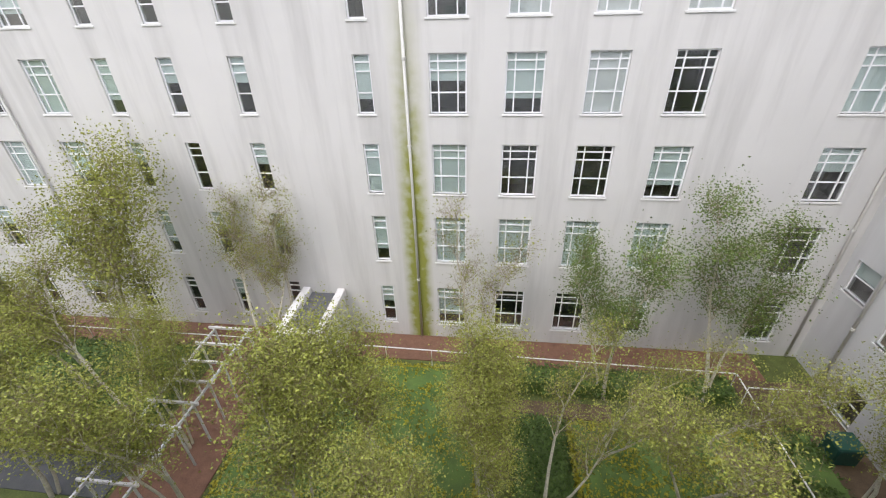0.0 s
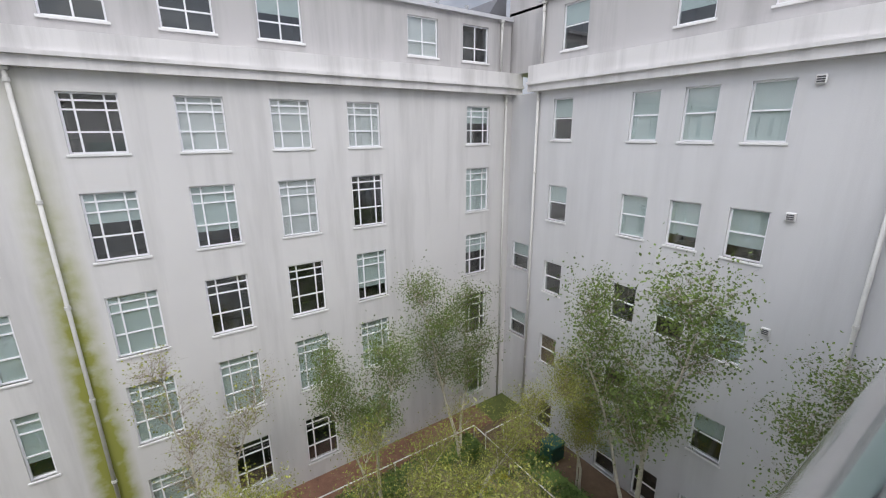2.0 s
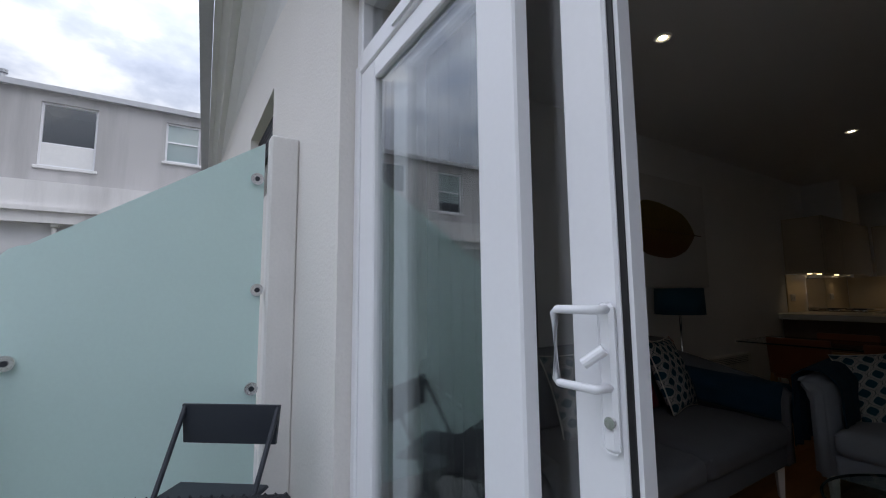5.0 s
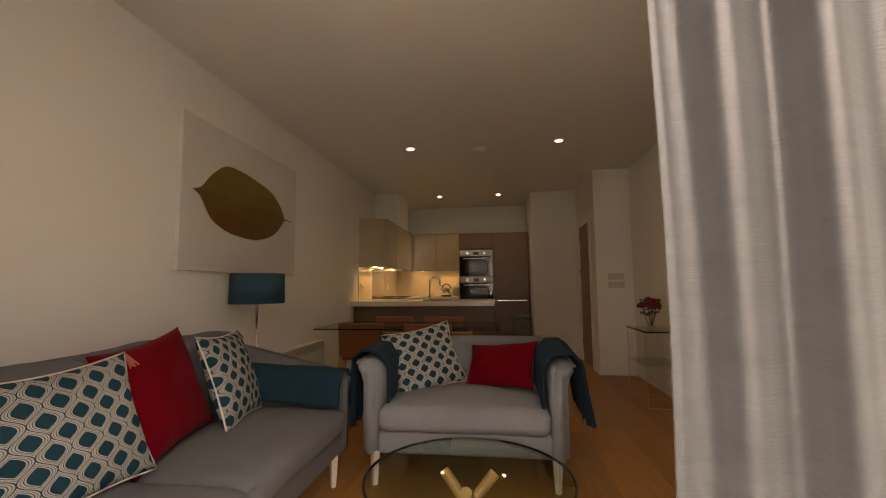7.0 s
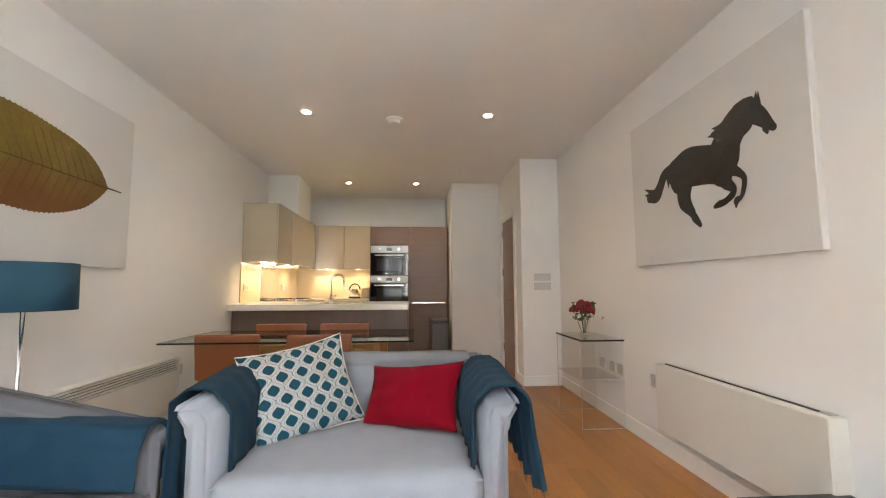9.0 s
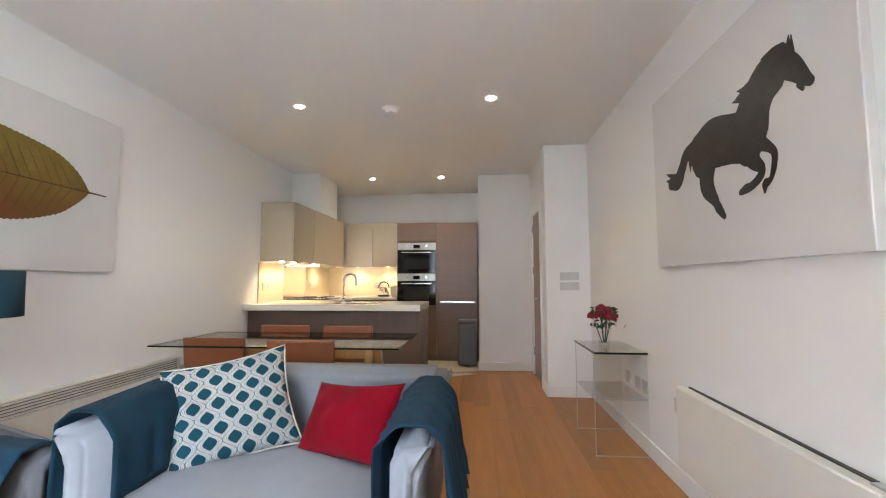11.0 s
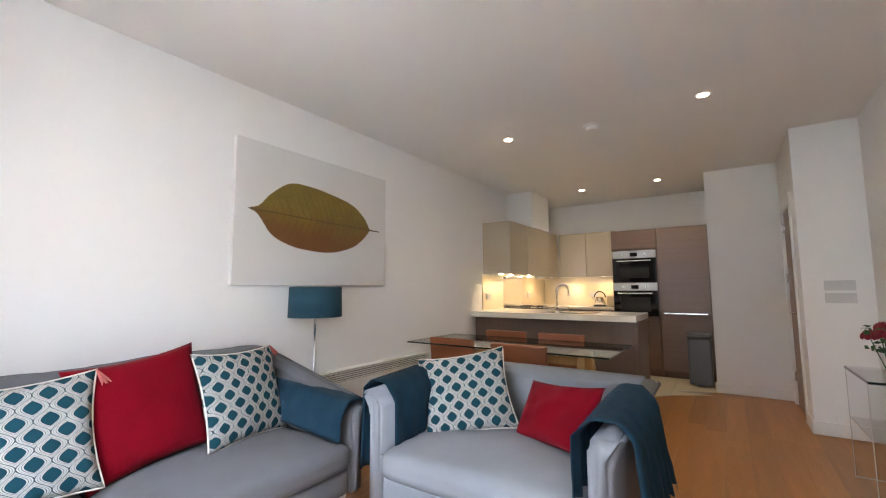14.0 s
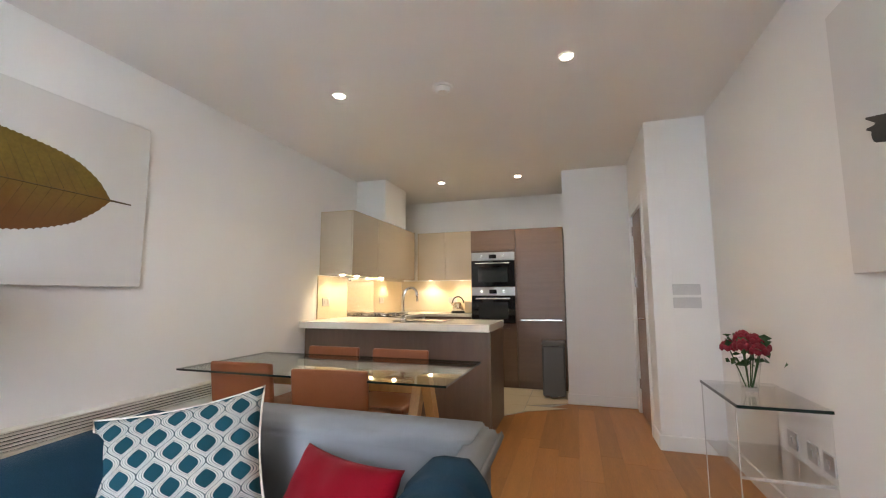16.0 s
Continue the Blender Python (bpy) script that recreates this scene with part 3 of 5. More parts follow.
tagged(part("roof_edge_2", box(15.85, 16.4, -6, 14.3, 7.0, 7.16), M_ROOFEDGE), "pale metal roof edging", "roof edge", kind="structure")
tagged(part("roof_1", box(-40, 16.2, 16.6, 30, 6.5, 6.62), M_ROOF), "flat dark roof", "roof", kind="structure")
tagged(part("roof_2", box(16.3, 30, -6, 16.6, 6.9, 7.02), M_ROOF), "flat dark roof", "roof", kind="structure")
tagged(part("roof_dormer", prism([(14.9, 6.5), (16.4, 6.5), (16.4, 7.8), (15.9, 7.8)], "y", 17.0, 21.0), M_ROOF), "dark slate roof behind the parapet", "roof", kind="structure")
tower = thing("stair_tower", (16.3, 15.0, 4.2), "grey rendered stair tower above the roof corner", "tower")
part("wall", prism([(-1.0, 0), (1.6, 0), (1.6, 3.55), (0.35, 4.3), (-1.0, 4.15)], "x", 0.0, 4.0), M_ATTIC, tower)
part("capping", box(-0.06, 4.05, -1.08, 0.4, 4.12, 4.24), M_ROOFEDGE, tower)


WINDOW_KINDS = {}


def window_unit(kind, w, h, cover, backing, fall):
    """A framed window that faces -y with its foot at the origin: frame, bars, panes, sill and what hangs behind."""
    top = thing("window", (0, 0, 0), "", "window", "courtyard windows", "structure")
    f = 0.055
    bm = bmesh.new()
    for b in ((0, f, 0, h), (w - f, w, 0, h), (f, w - f, 0, f), (f, w - f, h - f, h)):
        put_box(bm, b[0], b[1], 0.0, 0.07, b[2], b[3])
    part("frame", bm, M_WHITE, top)
    bm = bmesh.new()
    if kind == "grid":
        xs, zs = (0.24, 0.76), (0.36, 0.72, 0.87)
    elif kind == "narrow":
        xs, zs = (), (0.36, 0.72, 0.87)
    elif kind == "attic":
        xs, zs = (0.5,), (0.38,)
    elif kind == "panelled":
        xs, zs = (), (0.36,)
        part("lower_panel", box(f, w - f, 0.004, 0.028, f, h * 0.36), M_SILL, top, "white solid panel below the glass")
    else:
        xs, zs = (), (0.52,)
    for x in xs:
        put_box(bm, w * x - 0.025, w * x + 0.025, 0.005, 0.065, f, h - f)
    for z in zs:
        put_box(bm, f, w - f, 0.008, 0.062, h * z - 0.025, h * z + 0.025)
    part("glazing_bar", bm, M_WHITE, top)
    pane = part("pane", box(f, w - f, 0.03, 0.036, f, h - f), M_PANE, top)
    part("sill", box(-0.07, w + 0.07, -0.13, 0.05, -0.08, 0.0, 0.01), M_SILL, top)
    if cover is not None:
        part("blind", box(f, w - f, 0.055, 0.062, h * (1 - fall), h - 0.01), cover, top, "pulled-down window blind")
    # open-fronted box whose dark colour stands in for the room's shade
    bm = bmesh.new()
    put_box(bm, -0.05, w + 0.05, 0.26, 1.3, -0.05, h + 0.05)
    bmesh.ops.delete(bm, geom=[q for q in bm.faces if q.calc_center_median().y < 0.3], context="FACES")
    part("dark_room_box", bm, backing, top, "dark-coloured box standing in for a dim room")
    return top


# d: dark room, h: blind half down, g: green blind down, p: pale blind down, m: blind most of the way, t: tan blind
STATES = {"d": (None, 0), "h": (M_BLIND, 0.45), "g": (M_BLIND, 0.97), "p": (M_BLIND_PALE, 0.97), "m": (M_BLIND, 0.75), "t": (M_BLIND_WOOD, 0.97)}
# each storey from the top, its wide windows, then the narrow ones, then the far ones
BACK_STATES = ["dppph" "dhdd" "mmmm", "hmpdg" "mhhm" "gmhg", "gddmh" "ghdh" "mggm", "ggggd" "mmhm" "hmhm", "mddhd" "hdhd" "dhdh"]
SIDE_STATES = ["hgggm", "hgmmg", "ddhgg", "tdmhg", "dhdmd"]


def place_window(kind, w, h, m, label, state):
    cover, fall = STATES[state]
    key = (kind, round(w, 2), round(h, 2), cover.name if cover else "", fall)
    seen = "with its blind down" if fall > 0.9 else "with its blind half down" if fall else "with a dark room behind"
    if key not in WINDOW_KINDS:
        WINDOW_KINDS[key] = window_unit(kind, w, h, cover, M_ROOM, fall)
        WINDOW_KINDS[key].matrix_basis = m
        ob = WINDOW_KINDS[key]
    else:
        ob = copy_thing(WINDOW_KINDS[key], m)
    tagged(ob, label + " " + seen)


for (a, b, c, d), state in zip(holes_back, "".join(BACK_STATES)):
    w = b - a
    place_window("narrow" if w < 0.8 else "grid", w, d - c, pose(a, 16.09, c), "narrow white-framed window" if w < 0.8 else "white steel-look multi-pane window", state)
for k, (a, b, c, d) in enumerate(holes_side):
    place_window("sash", b - a, d - c, pose(15.79, b, c, 0, 0, -90), "plain white two-pane window", SIDE_STATES[k % 5][k // 5])
for a, b in ((-5.75, -4.3), (-9.7, -8.2)):
    place_window("sash", 1.2, b - a, pose(16.19, 15.6, a, 0, 0, -90), "small white two-pane window", "h")
for x, state in zip(ATTIC_X, "dhddhpd"):
    place_window("attic", 1.53, 1.57, pose(x, 16.42, 4.63), "white attic window of four panes", state)
for (a, b, c, d), kind, state in zip(ATTIC_SIDE, ("sash", "sash", "panelled", "panelled", "sash"), "hmddg"):
    place_window(kind, b - a, d - c, pose(16.07, b, c, 0, 0, -90), "white attic window of two panes", state)


def downpipe(x, y, z0, z1, label):
    top = thing("downpipe", (x, y, z0), label, "drainpipe", "drainpipes")
    part("pipe", rod((0, 0, 0), (0, 0, z1 - z0), 0.06), M_PIPE, top, smooth=True)
    z = z1 - z0 - 0.4
    part("hopper", box(-0.10, 0.10, -0.08, 0.08, z1 - z0 - 0.1, z1 - z0, 0.01), M_PIPE, top)
    while z > 0.5:
        part("bracket", rod((0, 0, z), (0, 0, z + 0.1), 0.085), M_PIPE, top)
        z -= 3.3


downpipe(-2.35, 15.9, G + 0.1, 3.2, "cream-painted downpipe with green algae behind")
downpipe(15.6, 15.9, G + 0.1, 3.2, "white downpipe in the building corner")
downpipe(15.58, 13.75, G + 0.1, 3.2, "white downpipe on the side wing")
downpipe(15.58, 1.71, G + 0.1, 3.2, "white downpipe on the side wing")
downpipe(-20.0, 15.9, G + 0.1, 3.2, "white downpipe on the long facade")
downpipe(15.9, 13.95, 4.3, 6.95, "short white downpipe on the attic wall")
downpipe(15.5, 16.25, 4.2, 6.6, "short white downpipe on the attic wall")
for y, z in ((3.64, 2.72), (0.97, 2.74), (3.65, -1.03), (0.99, -1.03), (3.65, -4.7), (0.99, -4.7)):
    v = thing("wall_vent", (15.7, y, z), "small square metal wall vent", "vent", "wall vents")
    part("cowl", box(-0.10, 0.0, -0.12, 0.12, -0.12, 0.12, 0.015), M_SILL, v)
    for k in range(3):
        part("slat", box(-0.112, -0.1, -0.09, 0.09, -0.08 + k * 0.06, -0.045 + k * 0.06), M_ROOM, v)
for x, y, z, h in ((5.5, 17.5, 6.6, 0.9), (8.2, 17.4, 6.6, 0.5), (12.5, 17.4, 6.6, 0.6), (14.2, 17.4, 6.6, 0.6), (17, 9.0, 7.0, 0.6), (17, 3.4, 7.0, 0.7), (17, 3.7, 7.0, 0.9), (2.5, 17.4, 6.6, 0.5)):
    f = thing("roof_flue", (x, y, z), "thin grey metal flue pipe on the roof", "flue", "roof flues")
    part("pipe", rod((0, 0, 0), (0, 0, h), 0.06), M_ROOFEDGE, f)
    part("cap", rod((0, 0, h), (0, 0, h + 0.1), 0.10), M_GUTTER, f)

# entrance porch, pergola, hand rails
porch = thing("entrance_porch", (-7.3, 14.3, G), "white flat-roofed porch with a dark recessed top", "porch")
part("wall", box(0.75, 1.0, -1.7, 1.66, 0, 2.5), M_FACADE_SIDE, porch)
part("side_wall", box(-1.0, -0.75, -1.7, 1.66, 0, 2.5), M_FACADE_SIDE, porch)
part("roof_panel", box(-0.8, 0.8, -1.5, 1.66, 2.45, 2.6), M_ROOF, porch)
for a in ((-1.12, -0.72, -1.85, 1.66), (0.72, 1.12, -1.85, 1.66), (-0.72, 0.72, -1.85, -1.45)):
    part("parapet", box(*a, 2.5, 2.95, 0.02), M_CORNICE, porch)
pergola = thing("pergola", (-11.0, 9.0, G), "white slatted pergola over the garden walk", "pergola")
for k in range(9):
    y = -4.2 + k * 1.05
    part("crossbeam", box(-1.1, 1.1, y - 0.04, y + 0.04, 2.3, 2.42), M_CORNICE, pergola)
    for s in (-0.85, 0.85):
        part("post", box(s - 0.04, s + 0.04, y - 0.03, y + 0.03, 0, 2.3), M_POST, pergola)
for s in (-0.85, 0.85):
    part("long_beam", box(s - 0.04, s + 0.04, -4.4, 4.4, 2.2, 2.3), M_POST, pergola)


def handrail(points, label):
    a0 = points[0]
    top = thing("garden_handrail", (a0[0], a0[1], G), label, "handrail")
    loc = [(p[0] - a0[0], p[1] - a0[1], 1.0) for p in points]
    for a, b in zip(loc, loc[1:]):
        part("top_rail", rod(a, b, 0.03, n=6), M_SILL, top)
        n = max(2, int((Vector(b) - Vector(a)).length / 2.2))
        for k in range(n + 1):
            p = Vector(a).lerp(Vector(b), k / n)
            part("post", rod((p.x, p.y, 0), (p.x, p.y, 1.0), 0.022, n=6), M_SILL, top)


handrail([(-34, 14.2), (-6.1, 14.03), (12.05, 13.65), (11.98, 3.0)], "thin white metal handrail along the garden edge")
handrail([(12.2, 12.9), (14.6, 12.9)], "short white handrail by the steps")
gb = thing("garden_bin", (14.5, 10.6, G + 0.06), "dark green plastic garden bin", "bin")
part("body", box(-0.45, 0.45, -0.4, 0.4, 0, 0.85, 0.05), M_BINGREEN, gb)
part("lid", box(-0.48, 0.48, -0.43, 0.43, 0.85, 0.95, 0.04), M_BINGREEN, gb)


def scatter_leaves(count, pick, size, rnd):
    """Small folded leaves, joined: each one has four corners and a midrib fold."""
    verts, faces = [], []
    for _ in range(count):
        c, s = Vector(pick()), size * rnd.uniform(0.6, 1.3)
        d = Vector((rnd.gauss(0, 1), rnd.gauss(0, 1), rnd.gauss(-0.4, 0.8))).normalized()
        e = d.orthogonal().normalized()
        e = Matrix.Rotation(rnd.random() * 6.28, 3, d) @ e
        nrm = d.cross(e) * s * 0.12
        i = len(verts)
        verts += [c, c + d * s * 0.5 + e * s * 0.32 + nrm, c + d * s, c + d * s * 0.5 - e * s * 0.32 + nrm]
        faces += [(i, i + 1, i + 2), (i, i + 2, i + 3)]
    return verts, faces


def leaf_mesh(name, verts, faces, mat, parent, label="", kind=""):
    me = bpy.data.meshes.new(name)
    me.from_pydata(verts, [], faces)
    me.materials.append(mat)
    ob = new(name, me)
    if parent:
        ob.parent = parent
    return tagged(ob, label, kind=kind)


def list_rod(store, a, b, r0, r1, n):
    """A tapered stick appended to plain lists, which stay quick however long they grow."""
    verts, faces = store
    q = (b - a).to_track_quat("Z", "Y")
    i = len(verts)
    for p, r in ((a, r0), (b, r1)):
        verts += [p + q @ Vector((r * math.cos(6.2832 * k / n), r * math.sin(6.2832 * k / n), 0)) for k in range(n)]
    faces += [(i + k, i + (k + 1) % n, i + n + (k + 1) % n, i + n + k) for k in range(n)]


def birch(height, spread, leaves, mat, seed, sparse=False):
    rnd = random.Random(seed)
    top = thing("birch_tree", (0, 0, 0), "", "tree", "courtyard birches")
    trunk, twigs, tips = ([], []), ([], []), []

    def limb(bm, a, d, length, r, depth):
        p, q = Vector(a), Vector(d).normalized()
        n = 6 if depth == 0 else 4
        for k in range(n):
            nxt = p + q * length / n
            r1 = r * (1 - 0.82 * (k + 1) / n)
            r0 = r * (1 - 0.82 * k / n)
            list_rod(bm, p, nxt, r0, r1, (7, 5, 3, 3)[depth])
            if depth < 3 and (k > 1 if depth == 0 else True):
                for _ in range(3 if depth < 1 else 2):
                    side = Vector((rnd.gauss(0, 1), rnd.gauss(0, 1), 0)).normalized()
                    way = (q * 0.7 + side * (0.62, 0.8, 0.9)[depth] + Vector((0, 0, (0.5, 0.3, 0.1)[depth]))).normalized()
                    limb(trunk if depth == 0 else twigs, nxt, way, spread * (0.75, 0.42, 0.24)[depth] * rnd.uniform(0.6, 1.15) * (1.15 - 0.6 * k / n if depth == 0 else 1), r0 * 0.42 + 0.002, depth + 1)
            if depth >= 2:
                tips.append(nxt)
            q = (q + Vector((rnd.gauss(0, 0.13), rnd.gauss(0, 0.13), 0.06 if depth < 2 else -0.07))).normalized()
            p = nxt
    for s in range(2):
        limb(trunk, (0.25 * s, 0.1 * s, 0), (rnd.gauss(0, 0.1) + 0.14 * s, rnd.gauss(0, 0.1), 1), height * (1 - 0.15 * s), 0.10 - 0.025 * s, 0)
    leaf_mesh("trunk", *trunk, M_BARK, top, "pale peeling birch bark")
    leaf_mesh("branchwork", *twigs, M_TWIG, top)

    def pick():
        t = rnd.choice(tips)
        return t + Vector((rnd.gauss(0, 0.2), rnd.gauss(0, 0.2), rnd.gauss(-0.06, 0.26)))
    leaf_mesh("crown", *scatter_leaves(leaves, pick, 0.088, rnd), mat, top)
    return top


TREES = [birch(8.8, 2.3, 12500, M_LEAFDARK, 3), birch(8.6, 2.3, 6500, M_LEAF, 8), birch(8.4, 2.1, 1700, M_LEAF, 12), birch(7.4, 2.7, 14000, M_LEAF, 21)]
TREE_LABELS = ["tall birch with dense dark green leaves", "slender birch with thin yellow-green leaves", "nearly bare birch with pale twigs", "birch with a full yellow-green crown"]
SPOTS = [(0, 10.4, 12.6, 20, 0.98), (0, 13.3, 5.4, 80, 1.2), (0, 12.2, 1.8, 200, 1.0), (0, 6.3, 12.6, 130, 0.9), (2, 0.6, 13.1, 0, 0.95),
         (1, -9.7, 13.4, 60, 1.05), (2, -9.2, 15.2, 170, 1.0), (3, -10.8, 8.6, 75, 0.75), (3, -14.8, 6.3, 20, 0.85), (3, 1.6, 6.8, 115, 0.7), (1, 3.2, 7.2, 15, 0.75), (1, 9.6, 10.4, 260, 0.8), (3, -1.2, 5.8, 215, 0.8), (3, -16.5, 10.5, 160, 0.85), (3, -15.8, 12.6, 10, 1.25), (1, -13.4, 9.3, 100, 1.0), (3, -18.5, 9.5, 250, 1.1),
         (3, -6.0, 8.0, 30, 0.72), (3, -2.4, 8.0, 140, 0.9), (3, 0.9, 7.9, 60, 0.8), (3, 0.4, 9.4, 300, 0.75), (3, -9.0, 6.3, 200, 0.9), (1, 5.1, 9.4, 310, 0.75), (1, 8.0, 8.0, 200, 0.85), (1, -18.0, 12.0, 200, 1.0), (3, -4.0, 5.5, 90, 0.95), (3, 13.4, 8.0, 45, 0.75)]
first = set()
for k, x, y, turn, size in SPOTS:
    m = pose(x, y, G, 0, 0, turn)
    if k in first:
        ob = copy_thing(TREES[k], m)
    else:
        ob = TREES[k]
        ob.matrix_basis = m
        first.add(k)
    ob.scale = (size, size, size)
    tagged(ob, TREE_LABELS[k])


def hedge(x0, x1, y0, y1, h, mat, count, label, seed, clump=0.0):
    rnd = random.Random(seed)
    top = thing("hedge", ((x0 + x1) / 2, (y0 + y1) / 2, G), label, "hedge")
    a, b = (x1 - x0) / 2, (y1 - y0) / 2
    part("core", box(-a + 0.1, a - 0.1, -b + 0.1, b - 0.1, 0, h - 0.12), M_HEDGE, top)

    def pick():
        u, v = rnd.uniform(-a, a), rnd.uniform(-b, b)
        if rnd.random() < 0.45:
            if rnd.random() < a / (a + b):
                v = b * rnd.choice((-1, 1))
            else:
                u = a * rnd.choice((-1, 1))
            return (u + rnd.gauss(0, 0.05), v + rnd.gauss(0, 0.05), rnd.uniform(0.05, h))
        return (u, v, h + rnd.gauss(0, 0.05) + clump * noise.noise(Vector((u * 0.9, v * 0.9, seed))))
    leaf_mesh("foliage", *scatter_leaves(count, pick, 0.13, rnd), mat, top)


hedge(1.0, 11.6, 12.5, 13.6, 0.9, M_HEDGE, 5200, "clipped dark green hedge", 1)
hedge(2.2, 4.2, 7.4, 10.9, 0.8, M_HEDGE, 4200, "square clipped green hedge block", 2)
hedge(4.5, 11.5, 6.0, 10.9, 0.6, M_SHRUB, 9000, "loose yellow-green shrub bed", 3, 0.5)
hedge(-8.6, 0.8, 4.0, 13.3, 0.7, M_SHRUB, 15000, "overgrown yellow-green shrub bed", 4, 0.7)
hedge(-24.0, -13.0, 8.3, 13.6, 0.8, M_HEDGE, 12000, "untidy green shrub bed", 5, 0.6)
hedge(-19.0, -14.0, 8.0, 9.4, 0.9, M_SHRUB, 3500, "bright yellow-leaved garden shrub", 6, 0.5)
hedge(12.2, 13.4, 4.0, 11.0, 1.0, M_HEDGE, 4500, "dark ivy shrubs beside the path", 7, 0.6)

# ---- own wing: outer wall, eave, balcony ----
WL, WR, CEIL = 2.82, -0.93, 2.70
wall("wall_window_side", "y", -1.87, -2.2, -30, 15.7, 0.0, 4.6, [(-0.02, 2.42, 0.0, 2.66), (4.2, 5.6, 2.1, 2.98)], M_OWNWALL, "cream rough-rendered outer wall with the balcony door")
tagged(part("wall_below_balcony", box(-30, 15.7, -2.2, -1.871, G, -0.002), M_FACADE_SIDE), "plain rendered wall below the balcony", "wall", kind="structure")
SH = -0.037
tagged(part("eave", prism([(-1.80, 3.35), (-1.75, 3.35), (-1.74, 3.42), (-1.71, 3.60), (-1.65, 3.80), (-1.57, 3.95), (-1.48, 4.04), (-1.48, 4.12), (-1.40, 4.12), (-1.38, 4.20), (-1.31, 4.28), (-1.24, 4.28), (-1.24, 4.40), (-1.80, 4.7)], "x", -30, 15.7, SH), M_SOFFIT), "white coved eave above the balcony", "eave", kind="structure")
tagged(part("eave_fascia", prism([(-1.235, 4.24), (-1.10, 4.24), (-1.10, 4.40), (-1.235, 4.40)], "x", -30, 15.7, SH), M_GUTTER), "dark grey gutter along the eave", "gutter", kind="structure")
tagged(part("roof_own", box(-30, 15.7, -12, -1.85, 4.6, 4.75), M_ROOF), "flat roof over the flat", "roof", kind="structure")
lv = thing("louvred_window", (4.2, -2.0, 2.1), "white window with a dark louvre vent", "window", kind="structure")
part("frame", box(0, 1.4, 0, 0.06, 0.0, 0.08), M_WHITE, lv)
part("frame", box(0, 0.07, 0, 0.06, 0.08, 0.88), M_WHITE, lv)
part("pane", box(0.07, 1.4, 0.02, 0.03, 0.08, 0.5), M_PANE, lv)
for k in range(7):
    part("louvre_slat", box(0.07, 1.4, -0.02, 0.05, 0.52 + k * 0.05, 0.545 + k * 0.05), M_BLACKMETAL, lv)
tagged(part("balcony_floor", box(-3.2, 3.34, -1.87, -0.38, -0.22, -0.01), M_DECK), "grey paved balcony floor", "floor", kind="structure")

def rail_z(x):
    """The handrail falls slightly towards the screen."""
    return 1.097 - 0.016 * x


rail = thing("balustrade", (0, -0.460, 0.0), "steel handrail with glass panels and grey posts", "balustrade")
part("handrail", rod((-3.2, 0, rail_z(-3.2)), (3.0, 0, rail_z(3.0)), 0.027, n=24), M_STEEL, rail, "brushed steel tube", True)
for x in (-2.6, -1.4, -0.25, 0.93, 2.05):
    p = part("post", box(x - 0.03, x + 0.03, -0.03, 0.03, -0.01, rail_z(x) - 0.03, 0.008), M_POST, rail)
    part("collar", tube([(x + q * 0.022, 0, rail_z(x)) for q in (-1, -0.8, 0.8, 1)], 0.033, 24), M_CLIP, rail, "white ring clip round the tube", True)
part("post_cap", box(2.985, 3.155, -0.08, 0.07, 1.065, 1.08, 0.004), M_POST, rail)
part("end_post", box(3.0, 3.14, -0.065, 0.055, -0.01, 1.065, 0.006), M_POST, rail)
for a, b in ((-2.56, -1.44), (-1.36, -0.29), (-0.21, 0.86), (0.94, 2.03), (2.11, 2.99)):
    part("glass_panel", box(a, b, -0.008, 0.004, 0.08, 0.99), M_RAILGLASS, rail)
    part("glass_trim", box(a, b, -0.012, 0.008, 0.065, 0.08), M_STEEL, rail)

M_FROST = material("frosted_green_glass", (0.70, 0.88, 0.85), 0.35, vary=0.03, scale=2, bump=0.02)
M_FROST.node_tree.nodes["Principled BSDF"].inputs["Transmission Weight"].default_value = 0.25
screen = thing("privacy_screen", (3.25, -1.15, 0), "frosted green glass privacy screen on steel clamps", "screen")
prof = [(0.56, 0.02), (0.56, 1.40)] + [(0.56 - 0.10 * (1 - math.cos(a)), 1.40 + 0.08 * math.sin(a)) for a in (0.4, 0.8, 1.2, 1.5)] + [(-0.53, 2.15), (-0.53, 0.02)]
part("glass", prism(prof, "x", -0.006, 0.006), M_FROST, screen)
for y, z in ((0.50, 0.95), (-0.49, 1.92), (-0.51, 1.27), (-0.50, 0.72), (0.5, 0.3)):
    c = part("clamp", rod((-0.03, y, z), (0.03, y, z), 0.035, n=20), M_STEEL, screen, smooth=False)
    part("bolt", rod((-0.036, y, z), (-0.03, y, z), 0.014, n=10), M_BLACKMETAL, c)
part("cover_strip", box(-0.05, 0.06, -0.719, -0.555, 0, 2.2, 0.012), M_STRIP, screen, "white boxed post")


